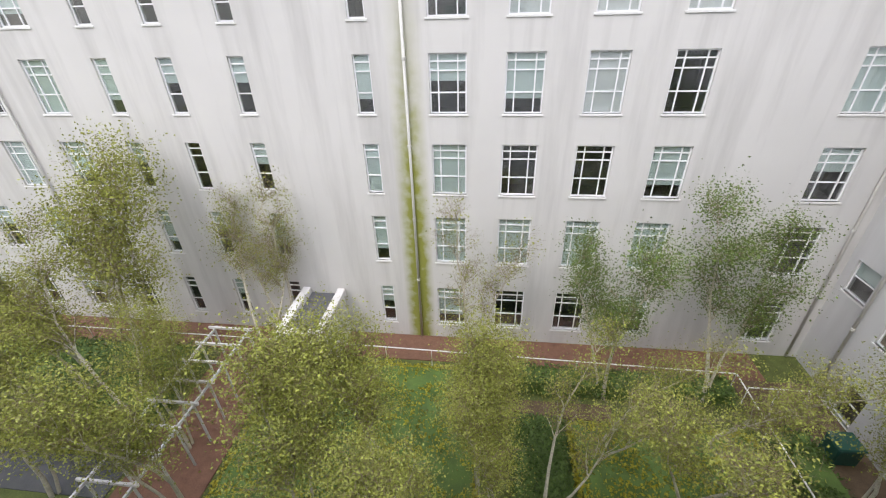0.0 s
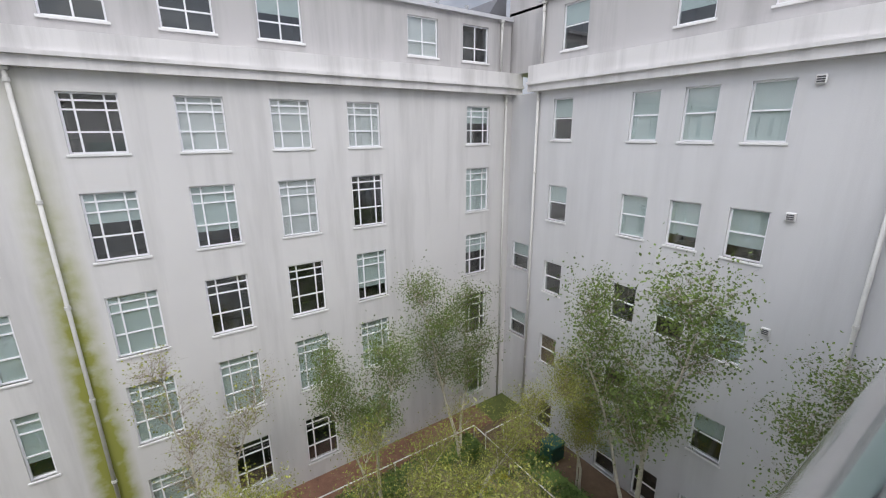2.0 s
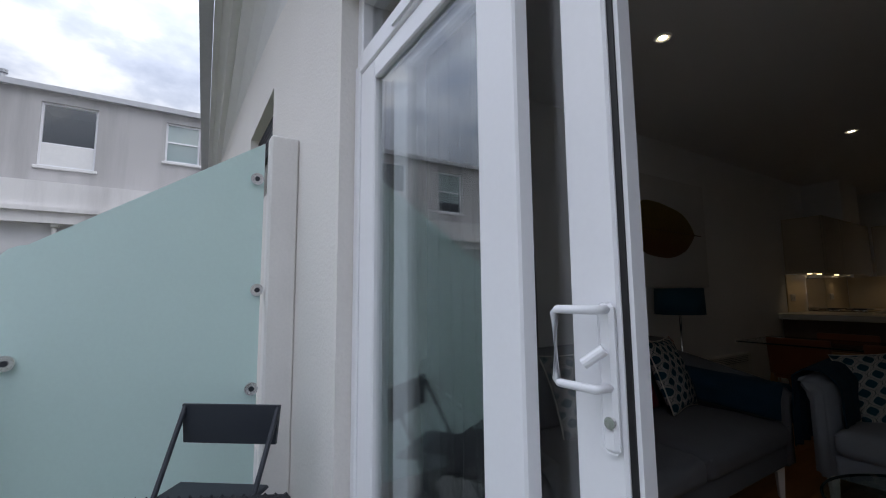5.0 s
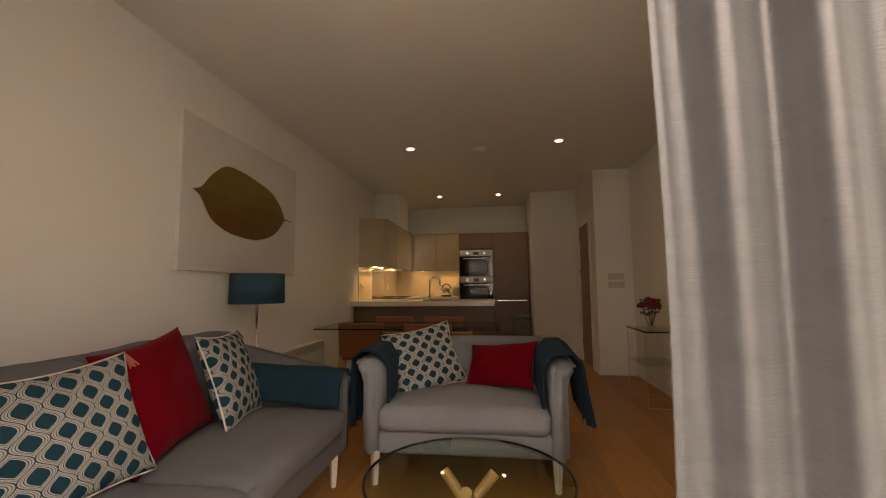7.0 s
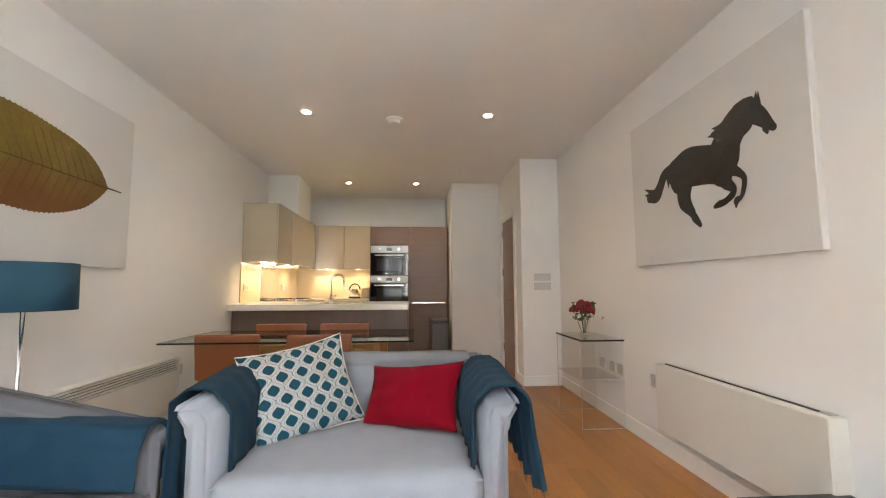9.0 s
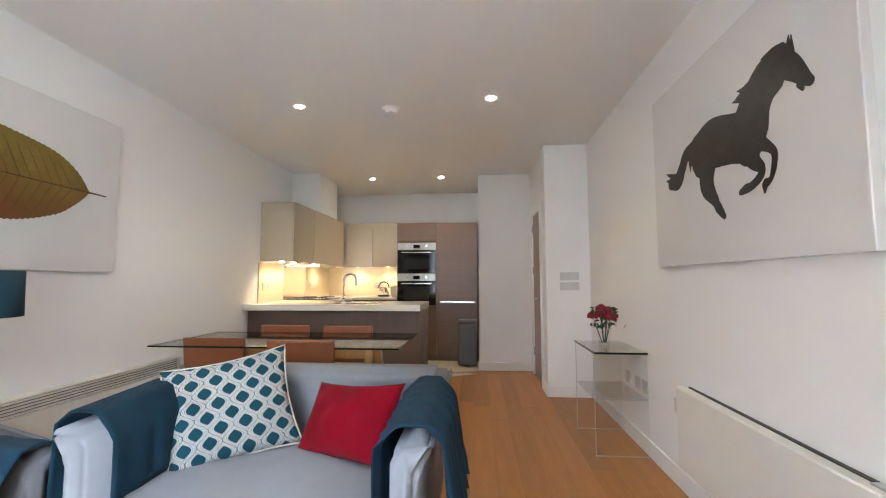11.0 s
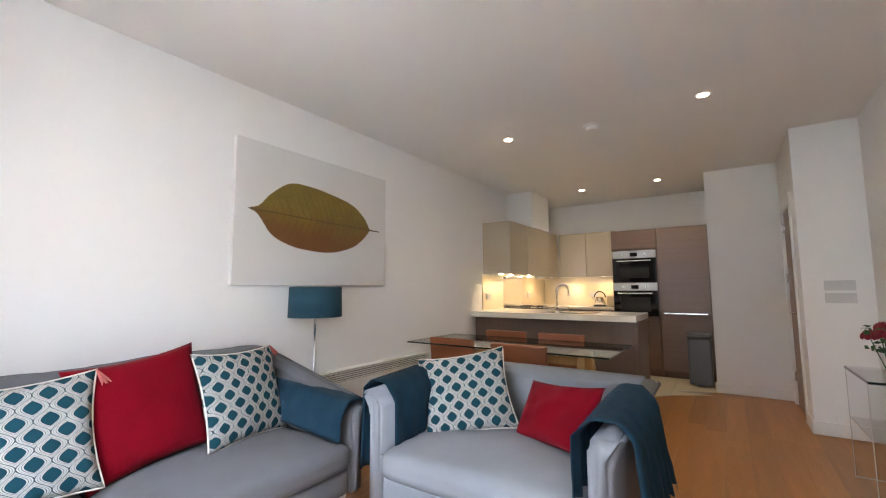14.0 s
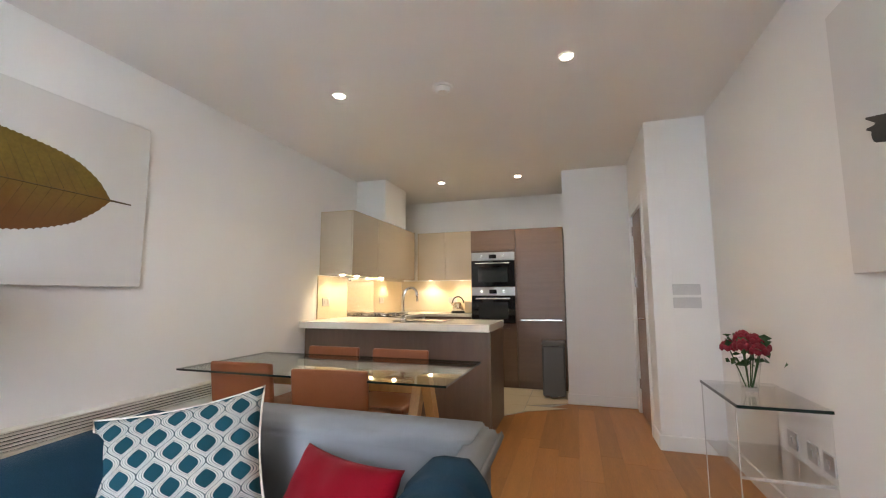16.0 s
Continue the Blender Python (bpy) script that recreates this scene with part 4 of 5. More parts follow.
def steel_chair(place, turn):
    ch = thing("balcony_chair", place, "dark navy metal folding chair on the balcony", "chair", turn=turn)
    part("backrest", prism([(-0.22, 0.58), (0.22, 0.58), (0.235, 0.75), (-0.235, 0.75)], "y", -0.215, -0.20), M_BLACKMETAL, ch)
    part("seat", box(-0.21, 0.21, -0.18, 0.2, 0.40, 0.42, 0.008), M_BLACKMETAL, ch)
    for s in (-1, 1):
        part("back_leg", rod((s * 0.225, -0.21, 0.74), (s * 0.2, 0.2, 0.0), 0.011), M_BLACKMETAL, ch)
        part("front_leg", rod((s * 0.2, 0.15, 0.44), (s * 0.2, -0.26, 0.0), 0.011), M_BLACKMETAL, ch)
    part("stretcher", rod((-0.2, -0.2, 0.08), (0.2, -0.2, 0.08), 0.009), M_BLACKMETAL, ch)


steel_chair((2.66, -1.39, -0.01), 53)
bt = thing("balcony_table", (2.31, -1.22, -0.01), "low black woven rattan balcony table", "table", turn=61.5)
part("tabletop", box(-0.38, 0.38, -0.30, 0.30, 0.45, 0.485, 0.012), M_RATTAN, bt)
wv, wf = [], []
for i in range(37):
    for j in range(29):
        if (i + j) % 2 == 0:
            x, y, k = -0.37 + i * 0.02, -0.29 + j * 0.02, len(wv)
            wv += [(x, y, 0.485), (x + 0.017, y, 0.485), (x + 0.017, y + 0.014, 0.485), (x, y + 0.014, 0.485), (x + 0.008, y, 0.492), (x + 0.008, y + 0.014, 0.492)]
            wf += [(k, k + 4, k + 5, k + 3), (k + 4, k + 1, k + 2, k + 5)]
leaf_mesh("weave", wv, wf, M_RATTAN, bt)
for x in (-0.34, 0.34):
    for y in (-0.26, 0.26):
        part("leg", box(x - 0.025, x + 0.025, y - 0.025, y + 0.025, 0, 0.45), M_RATTAN, bt)

# ---- sliding balcony door ----
door = thing("sliding_door", (0, -2.0, 0), "white plastic sliding balcony door, slid open", "door", kind="structure")
def bars(x0, x1, z0, z1, y0, y1, s, r):
    out = bmesh.new()
    for q in ((x0, x0 + s, z0, z1), (x1 - s, x1, z0, z1), (x0 + s, x1 - s, z0, z0 + r), (x0 + s, x1 - s, z1 - r, z1)):
        put_box(out, q[0], q[1], y0, y1, q[2], q[3], 0.006)
    return out
part("outer_frame", bars(-0.02, 2.42, 0.0, 2.30, -0.10, 0.06, 0.055, 0.05), M_WHITE, door)
part("transom_frame", bars(-0.02, 2.42, 2.30, 2.66, -0.06, 0.05, 0.06, 0.06), M_WHITE, door)
part("transom_pane", box(0.04, 2.36, -0.01, 0.0, 2.36, 2.6), M_PANE, door)
part("trickle_vent", box(1.2, 2.0, 0.05, 0.07, 2.27, 2.295), M_WHITE, door)
fx = part("fixed_leaf", bars(1.335, 2.365, 0.05, 2.25, 0.0, 0.05, 0.155, 0.09), M_WHITE, door)
part("fixed_pane", box(1.485, 2.215, 0.02, 0.03, 0.14, 2.16), M_PANE, door)
sl = part("sliding_leaf", bars(1.135, 2.165, 0.05, 2.25, -0.075, -0.02, 0.12, 0.09), M_WHITE, door)
part("sliding_pane", box(1.25, 2.05, -0.052, -0.042, 0.14, 2.16), M_PANE, door)
part("seal", box(1.122, 1.135, -0.07, -0.03, 0.05, 2.25), M_RUBBER, door)
part("edge_strip", box(1.112, 1.122, -0.075, -0.035, 0.05, 2.25), M_WHITE, door)
hd = part("handle_plate", box(1.140, 1.180, -0.02, -0.005, 0.93, 1.22, 0.01), M_WHITE, door)
part("pull_handle", tube([(1.155, -0.01, 1.205), (1.158, 0.03, 1.205), (1.245, 0.034, 1.205), (1.252, 0.034, 1.198), (1.252, 0.034, 1.062), (1.245, 0.034, 1.055), (1.158, 0.03, 1.055), (1.155, -0.01, 1.055)], 0.009), M_WHITE, door, "white bow handle", True)
part("thumb_turn", rod((1.15, 0.01, 1.13), (1.185, 0.03, 1.10), 0.011), M_WHITE, door)
part("keyhole", rod((1.155, -0.008, 0.99), (1.155, 0.0, 0.99), 0.012), M_STEEL, door)


def curtain(points, z0, z1, folds, deep, mat, label, lining=None, seed=2):
    top = thing("curtain", (points[0][0], points[0][1], 0), label, "curtain")
    a, b = Vector((0, 0, 0)), Vector((points[1][0] - points[0][0], points[1][1] - points[0][1], 0))
    side = Vector((-b.y, b.x, 0)).normalized()
    for nm, mt, off in (("cloth", mat, 0.0), ("lining", lining, 0.035)):
        if mt is None:
            continue
        bm = bmesh.new()
        nu, nv, rows = folds * 10, 24, []
        for j in range(nv + 1):
            z = z0 + (z1 - z0) * j / nv
            row = []
            for i in range(nu + 1):
                f = i / nu
                w = math.sin(f * folds * 2 * math.pi + 0.5 * noise.noise(Vector((f * 6, z * 0.7, seed))))
                amp = deep * (0.75 + 0.35 * noise.noise(Vector((f * 9, z * 0.6, seed + 4))))
                row.append(bm.verts.new(a.lerp(b, f) + side * (w * amp + off) + Vector((0.012 * noise.noise(Vector((f * 5, z * 1.3, 7))), 0, z))))
            rows.append(row)
        for r, s in zip(rows, rows[1:]):
            for i in range(nu):
                bm.faces.new((r[i], r[i + 1], s[i + 1], s[i]))
        ob = part(nm, bm, mt, top, "", True)
        thicker = ob.modifiers.new("thickness", "SOLIDIFY")
        thicker.thickness = 0.003


curtain([(0.62, -2.52), (0.10, -2.30)], 0.02, 2.62, 6, 0.03, M_CURTAIN, "gathered silver slub silk curtain", M_LINING)
curtain([(1.75, -2.40), (2.55, -2.40)], 0.02, 2.62, 8, 0.04, M_CURTAIN, "gathered silver slub silk curtain", None, 9)

# ---- the room ----
wall("wall_left", "x", WL, WL + 0.2, -10.3, -2.2, 0, CEIL, [], M_WALL, "white painted long wall")
wall("wall_right", "x", WR, WR - 0.2, -10.3, -2.2, 0, CEIL, [], M_WALL, "white painted long wall")
wall("wall_kitchen", "y", -10.1, -10.3, WR - 0.2, WL + 0.2, 0, CEIL, [], M_WALL, "white painted end wall behind the kitchen")
tagged(part("wall_lining_1", box(WR, -0.021, -2.24, -2.203, 0, CEIL), M_WALL), "white plaster beside the balcony door", "wall", kind="structure")
tagged(part("wall_lining_2", box(2.421, WL, -2.24, -2.203, 0, CEIL), M_WALL), "white plaster beside the balcony door", "wall", kind="structure")
wall("wall_pier", "x", -0.47, -0.62, -8.93, -7.69, 0, CEIL, [(-8.80, -8.02, 0, 2.10)], M_WALL, "white wall with the hall door")
tagged(part("wall_pier_front", box(WR, -0.621, -7.84, -7.69, 0, CEIL), M_WALL), "white pier at the end of the long wall", "wall", kind="structure")
tagged(part("wall_cupboard", box(WR, 0.25, -10.1, -8.932, 0, CEIL), M_WALL), "white boxed-in cupboard wall", "wall", kind="structure")
tagged(part("wall_bulkhead", box(2.41, WL - 0.001, -9.3, -8.62, 2.16, CEIL), M_WALL), "white boxed duct above the cabinets", "bulkhead", kind="structure")
tagged(part("ceiling", box(WR - 0.2, WL + 0.2, -10.3, -2.2, CEIL, CEIL + 0.15), M_CEIL), "plain white painted ceiling", "ceiling", kind="structure")
for k, q in enumerate([(WL - 0.015, WL, -7.5, -2.25), (WR, WR + 0.015, -7.675, -2.25), (WR + 0.016, -0.456, -7.69, -7.675), (-0.456, 0.264, -8.931, -8.917), (-0.469, -0.455, -8.02, -7.691)]):
    tagged(part("baseboard_%d" % (k + 1), box(*q, 0, 0.115, 0.004), M_TRIM), "white skirting board", "skirting", kind="structure")

hall = thing("door_1", (-0.55, -8.02, 0), "closed brown veneered hall door in a white frame", "door", kind="structure")
part("leaf", box(0.03, 0.07, -0.75, -0.03, 0.005, 2.06), M_DOORWOOD, hall)
for q in ((-0.03, 0.095, -0.03, 0.0, 0, 2.10), (-0.03, 0.095, -0.78, -0.75, 0, 2.10), (-0.03, 0.095, -0.75, -0.03, 2.06, 2.10)):
    part("frame", box(*q), M_TRIM, hall)
for q in ((0.08, 0.098, 0.0, 0.06, 0, 2.16), (0.08, 0.098, -0.84, -0.78, 0, 2.16), (0.08, 0.098, -0.78, 0.0, 2.10, 2.16)):
    part("architrave", box(*q, 0.004), M_TRIM, hall)
for z in (0.25, 1.3, 1.85):
    part("hinge", box(0.07, 0.085, -0.765, -0.735, z, z + 0.1), M_STEEL, hall)
part("handle", tube([(0.07, -0.1, 1.0), (0.12, -0.1, 1.0), (0.125, -0.2, 1.0)], 0.009), M_STEEL, hall, "steel lever handle", True)

for lx, ly in DOWNLIGHTS:
    d = thing("downlight", (lx, ly, CEIL), "lit recessed white ceiling spotlight", "spotlight", "ceiling spotlights")
    part("rim", tube([(0.042 * math.cos(a), 0.042 * math.sin(a), -0.002) for a in [k * math.pi / 10 for k in range(20)]], 0.007, 6, True), M_TRIM, d, smooth=True)
    part("lamp", rod((0, 0, -0.004), (0, 0, -0.001), 0.023, n=20), M_BULB, d, "glowing warm lamp")
sm = thing("smoke_alarm", (0.99, -6.57, CEIL), "round white ceiling smoke alarm", "smoke alarm")
part("base", rod((0, 0, -0.015), (0, 0, 0), 0.075, n=28), M_TRIM, sm)
part("dome", rod((0, 0, -0.045), (0, 0, -0.015), 0.042, 0.056, n=28), M_TRIM, sm)

# pictures


def canvas(name, place, w, h, turn, label):
    top = thing(name, place, label, "picture", turn=turn)
    part("canvas", box(-w / 2, w / 2, 0.0, 0.035, 0, h, 0.003), M_CANVAS, top, "stretched white canvas")
    return top


leaf = canvas("leaf_picture", (WL, -5.08, 1.28), 1.505, 1.035, -90, "large canvas print of one brown-green leaf")
# turned so that its front looks into the room
leaf.matrix_basis = pose(WL, -5.08, 1.28, 0, 0, 90)
bm = bmesh.new()
n = 120
up, dn = [], []


def glide(knots, f):
    """A smooth curve through (place, value) knots."""
    k = max(i for i in range(len(knots) - 1) if knots[i][0] <= f)
    (f0, v0), (f1, v1) = knots[k], knots[k + 1]
    before, after = knots[max(k - 1, 0)], knots[min(k + 2, len(knots) - 1)]
    m0, m1 = (v1 - before[1]) / (f1 - before[0]), (after[1] - v0) / (after[0] - f0)
    u, w = (f - f0) / (f1 - f0), f1 - f0
    return v0 * (2 * u ** 3 - 3 * u * u + 1) + m0 * w * (u ** 3 - 2 * u * u + u) + v1 * (3 * u * u - 2 * u ** 3) + m1 * w * (u ** 3 - u * u)


UPPER = [(0, 0.0), (0.07, 0.033), (0.14, 0.127), (0.27, 0.240), (0.42, 0.260), (0.61, 0.240), (0.82, 0.190), (0.935, 0.103), (1, 0.004)]
LOWER = [(0, 0.0), (0.06, 0.030), (0.15, 0.158), (0.265, 0.220), (0.39, 0.246), (0.62, 0.247), (0.83, 0.175), (0.93, 0.090), (1, 0.004)]
for k in range(n + 1):
    f = k / n
    tooth = 0.006 * (k % 3 == 0) * (0 < k < n)
    x, mid_z = 0.655 - 1.19 * f, 0.539 - 0.024 * f
    up.append(bm.verts.new((x, 0.037, mid_z + glide(UPPER, f) + tooth)))
    dn.append(bm.verts.new((x, 0.037, mid_z - glide(LOWER, f) - tooth)))
for k in range(n):
    bm.faces.new((up[k], up[k + 1], dn[k + 1], dn[k]))
lf = part("printed_leaf", bm, M_LEAFPRINT, leaf)
bm = bmesh.new()
spine = [(0.655 - 1.19 * k / 20, 0.0385, 0.539 - 0.024 * k / 20) for k in range(21)]
for a, b in zip(spine, spine[1:]):
    put_rod(bm, a, b, 0.003, n=4)
put_rod(bm, spine[-1], (-0.654, 0.0385, 0.512), 0.006, 0.004, 4)
for k in range(3, 19):
    f = k / 20
    a = Vector(spine[k])
    for s in (1, -1):
        w = 0.82 * glide(UPPER if s > 0 else LOWER, max(f - 0.06, 0))
        put_rod(bm, a, a + Vector((0.09, 0, s * w)), 0.0009, 0.0005, 3)
part("leaf_vein", bm, M_VEIN, leaf)

horse = canvas("horse_picture", (WR, -5.17, 1.30), 1.47, 1.065, -90, "large canvas print of a galloping black horse")


def ribbon(bm, knots, y):
    """A flat painted stroke with round ends through (x, z, half width) knots."""
    ks = [Vector(k) for k in knots]
    ks = [2 * ks[0] - ks[1]] + ks + [2 * ks[-1] - ks[-2]]
    line = []
    for p, q, r, t in zip(ks, ks[1:], ks[2:], ks[3:]):
        for i in range(6):
            u = i / 6
            line.append(0.5 * (2 * q + (r - p) * u + (2 * p - 5 * q + 4 * r - t) * u * u + (3 * q - p - 3 * r + t) * u ** 3))
    line.append(ks[-2])
    edge_a, edge_b = [], []
    for i, c in enumerate(line):
        d = (line[min(i + 1, len(line) - 1)] - line[max(i - 1, 0)]).to_2d().normalized()
        w = max(c.z, 0.001)
        edge_a.append(bm.verts.new((c.x - d.y * w, y, c.y + d.x * w)))
        edge_b.append(bm.verts.new((c.x + d.y * w, y, c.y - d.x * w)))
    for i in range(len(line) - 1):
        bm.faces.new((edge_a[i], edge_a[i + 1], edge_b[i + 1], edge_b[i]))
    for c in (line[0], line[-1]):
        bm.faces.new([bm.verts.new((c.x + 0.98 * c.z * math.cos(k * 0.3927), y + 0.00002, c.y + 0.98 * c.z * math.sin(k * 0.3927))) for k in range(16)])


bm = bmesh.new()
TORSO = [(0.194, 0.587, 0.093), (0.072, 0.585, 0.122), (-0.095, 0.552, 0.113), (-0.211, 0.527, 0.108), (-0.281, 0.514, 0.046)]
NECK = [(-0.215, 0.563, 0.128), (-0.258, 0.642, 0.104), (-0.315, 0.699, 0.096), (-0.388, 0.725, 0.088), (-0.428, 0.735, 0.062)]
HEAD = [(-0.427, 0.728, 0.055), (-0.479, 0.679, 0.044), (-0.526, 0.623, 0.027), (-0.549, 0.600, 0.018)]
TAIL = [(0.197, 0.618, 0.045), (0.312, 0.602, 0.040), (0.369, 0.538, 0.042), (0.420, 0.486, 0.052), (0.505, 0.486, 0.038)]
HIND = [(0.138, 0.549, 0.125), (0.134, 0.475, 0.066), (0.151, 0.406, 0.040), (0.134, 0.356, 0.032), (0.060, 0.293, 0.024), (0.034, 0.261, 0.028), (-0.008, 0.214, 0.016)]
HIND_FAR = [(0.080, 0.503, 0.052), (0.094, 0.407, 0.031), (0.074, 0.346, 0.024), (0.049, 0.300, 0.023)]
FORE = [(-0.208, 0.484, 0.090), (-0.237, 0.410, 0.041), (-0.279, 0.368, 0.023), (-0.266, 0.336, 0.021), (-0.214, 0.311, 0.019), (-0.173, 0.306, 0.021), (-0.137, 0.298, 0.013)]
FORE_FAR = [(-0.268, 0.479, 0.037), (-0.331, 0.437, 0.021), (-0.356, 0.402, 0.018), (-0.345, 0.345, 0.016), (-0.326, 0.312, 0.013), (-0.296, 0.299, 0.020), (-0.290, 0.268, 0.007)]
strokes = [TORSO, NECK, HEAD, TAIL, HIND, HIND_FAR, FORE, FORE_FAR, [(-0.502, 0.613, 0.018), (-0.513, 0.589, 0.009)],
           [(-0.458, 0.765, 0.018), (-0.463, 0.815, 0.003)], [(-0.474, 0.745, 0.015), (-0.476, 0.809, 0.003)], [(0.446, 0.506, 0.024), (0.558, 0.556, 0.004)], [(0.460, 0.490, 0.026), (0.560, 0.515, 0.004)], [(0.273, 0.559, 0.020), (0.277, 0.500, 0.003)]]
rm = random.Random(6)
for k in range(13):
    f = k / 12
    x, z = -0.425 + 0.215 * f, 0.785 - 0.095 * f + 0.012 * math.sin(f * 9)
    strokes.append([(x, z, 0.024), (x + rm.uniform(0.035, 0.06), z + rm.uniform(0.008, 0.02), 0.014), (x + rm.uniform(0.07, 0.10), z + rm.uniform(0.0, 0.03), 0.002)])
for k, line in enumerate(strokes):
    ribbon(bm, line, 0.0370 + 0.00005 * k)
hp = part("printed_horse", bm, M_HORSE, horse)

# lamp
fl = thing("floor_lamp", (2.56, -4.84, 0), "slim steel floor lamp with a teal drum shade", "floor lamp")
part("base", rod((0, 0, 0), (0, 0, 0.02), 0.13, n=28), M_STEEL, fl)
part("pole", rod((0, 0, 0.02), (0, 0, 1.12), 0.009), M_STEEL, fl, smooth=True)
bm = bmesh.new()
bmesh.ops.create_cone(bm, cap_ends=False, segments=48, radius1=0.19, radius2=0.185, depth=0.215, matrix=Matrix.Translation((0, 0, 1.16)))
ob = part("shade", bm, M_SHADE, fl, "teal fabric drum shade", True)
thicker = ob.modifiers.new("thickness", "SOLIDIFY")
thicker.thickness = 0.004

# heaters and fittings
ht = thing("panel_heater", (WL, -5.75, 0.19), "long cream wall heater with a slatted top grille", "heater")
part("body", box(-0.085, -0.001, -0.71, 0.71, 0, 0.30, 0.006), M_HEATER, ht)
part("slot", box(-0.075, -0.001, -0.69, 0.69, 0.30, 0.385), M_HEATERDARK, ht)
for k in range(5):
    part("grille_slat", box(-0.088, -0.07, -0.70, 0.70, 0.305 + k * 0.017, 0.314 + k * 0.017), M_HEATER, ht)
part("end_cap", box(-0.088, -0.001, -0.72, -0.70, 0, 0.395), M_HEATER, ht)
part("end_cap", box(-0.088, -0.001, 0.70, 0.72, 0, 0.395), M_HEATER, ht)
part("top_cap", box(-0.088, -0.001, -0.70, 0.70, 0.387, 0.395), M_HEATER, ht)
hr = thing("panel_heater", (WR, -5.06, 0.18), "flat cream wall heater with a dark top slot", "heater")
part("body", box(0.02, 0.075, -0.59, 0.56, 0, 0.44, 0.006), M_HEATER, hr)
part("back_plate", box(0.001, 0.014, -0.57, 0.56, 0.02, 0.442), M_HEATERDARK, hr)
part("control_box", box(0.001, 0.09, 0.561, 0.64, 0, 0.45, 0.006), M_HEATER, hr)
part("dial", box(0.03, 0.06, 0.575, 0.625, 0.45, 0.456), M_SWITCH, hr)


def plate(place, turn, w, h, label, double=1):
    p = thing("switch_plate", place, label, "socket", turn=turn)
    part("plate", box(-w / 2, w / 2, 0, 0.009, -h / 2, h / 2, 0.002), M_SWITCH, p)
    for k in range(double):
        x = (k - (double - 1) / 2) * w / double
        part("rocker", box(x - 0.009, x + 0.009, 0.009, 0.013, -0.018, 0.018, 0.001), M_SWITCH, p)


plate((-0.715, -7.69, 1.262), 0, 0.20, 0.085, "brushed metal light switch plate", 3)
plate((-0.715, -7.69, 1.155), 0, 0.20, 0.085, "brushed metal light switch plate", 3)
for y, z in ((-5.78, 0.47), (-6.28, 0.46), (-6.42, 0.46), (-6.62, 0.46)):
    plate((WR, y, z), -90, 0.09, 0.09, "brushed metal wall socket", 1)
plate((WL, -6.62, 0.45), 90, 0.09, 0.09, "small white wall socket plate", 1)

# ---- seating ----


def leg(parent, x, y, h, mat):
    part("leg", rod((x, y, 0), (x, y, h), 0.018, 0.030, 4), mat, parent)


def arm_profile(w, h, flare):
    return [(0, 0.18), (w, 0.18), (w, h - 0.10), (w + flare, h - 0.02), (w + flare * 0.8, h), (w * 0.4, h), (0.0, h - 0.05)]


def plump(x0, x1, y0, y1, z0, z1, r, crown, seed):
    """A stuffed block with rounded edges, a raised crown and soft dents."""
    bm = bmesh.new()
    bmesh.ops.create_cube(bm, size=2.0)
    bmesh.ops.subdivide_edges(bm, edges=bm.edges[:], cuts=23, use_grid_fill=True)
    mid, half = Vector(((x0 + x1) / 2, (y0 + y1) / 2, (z0 + z1) / 2)), Vector((x1 - x0, y1 - y0, z1 - z0)) / 2
    for v in bm.verts:
        u = v.co.copy()
        p = Vector([u[i] * half[i] for i in range(3)])
        core = Vector([max(-half[i] + r, min(half[i] - r, p[i])) for i in range(3)])
        d = p - core
        p = core + (d.normalized() * r if d.length > 1e-6 else d)
        p.z += (crown * (1 - u.x * u.x) * (1 - u.y * u.y) + 0.012 * noise.noise((p + mid) * 5 + Vector((seed, 0, 0)))) * max(0, u.z)
        v.co = mid + p
    return bm


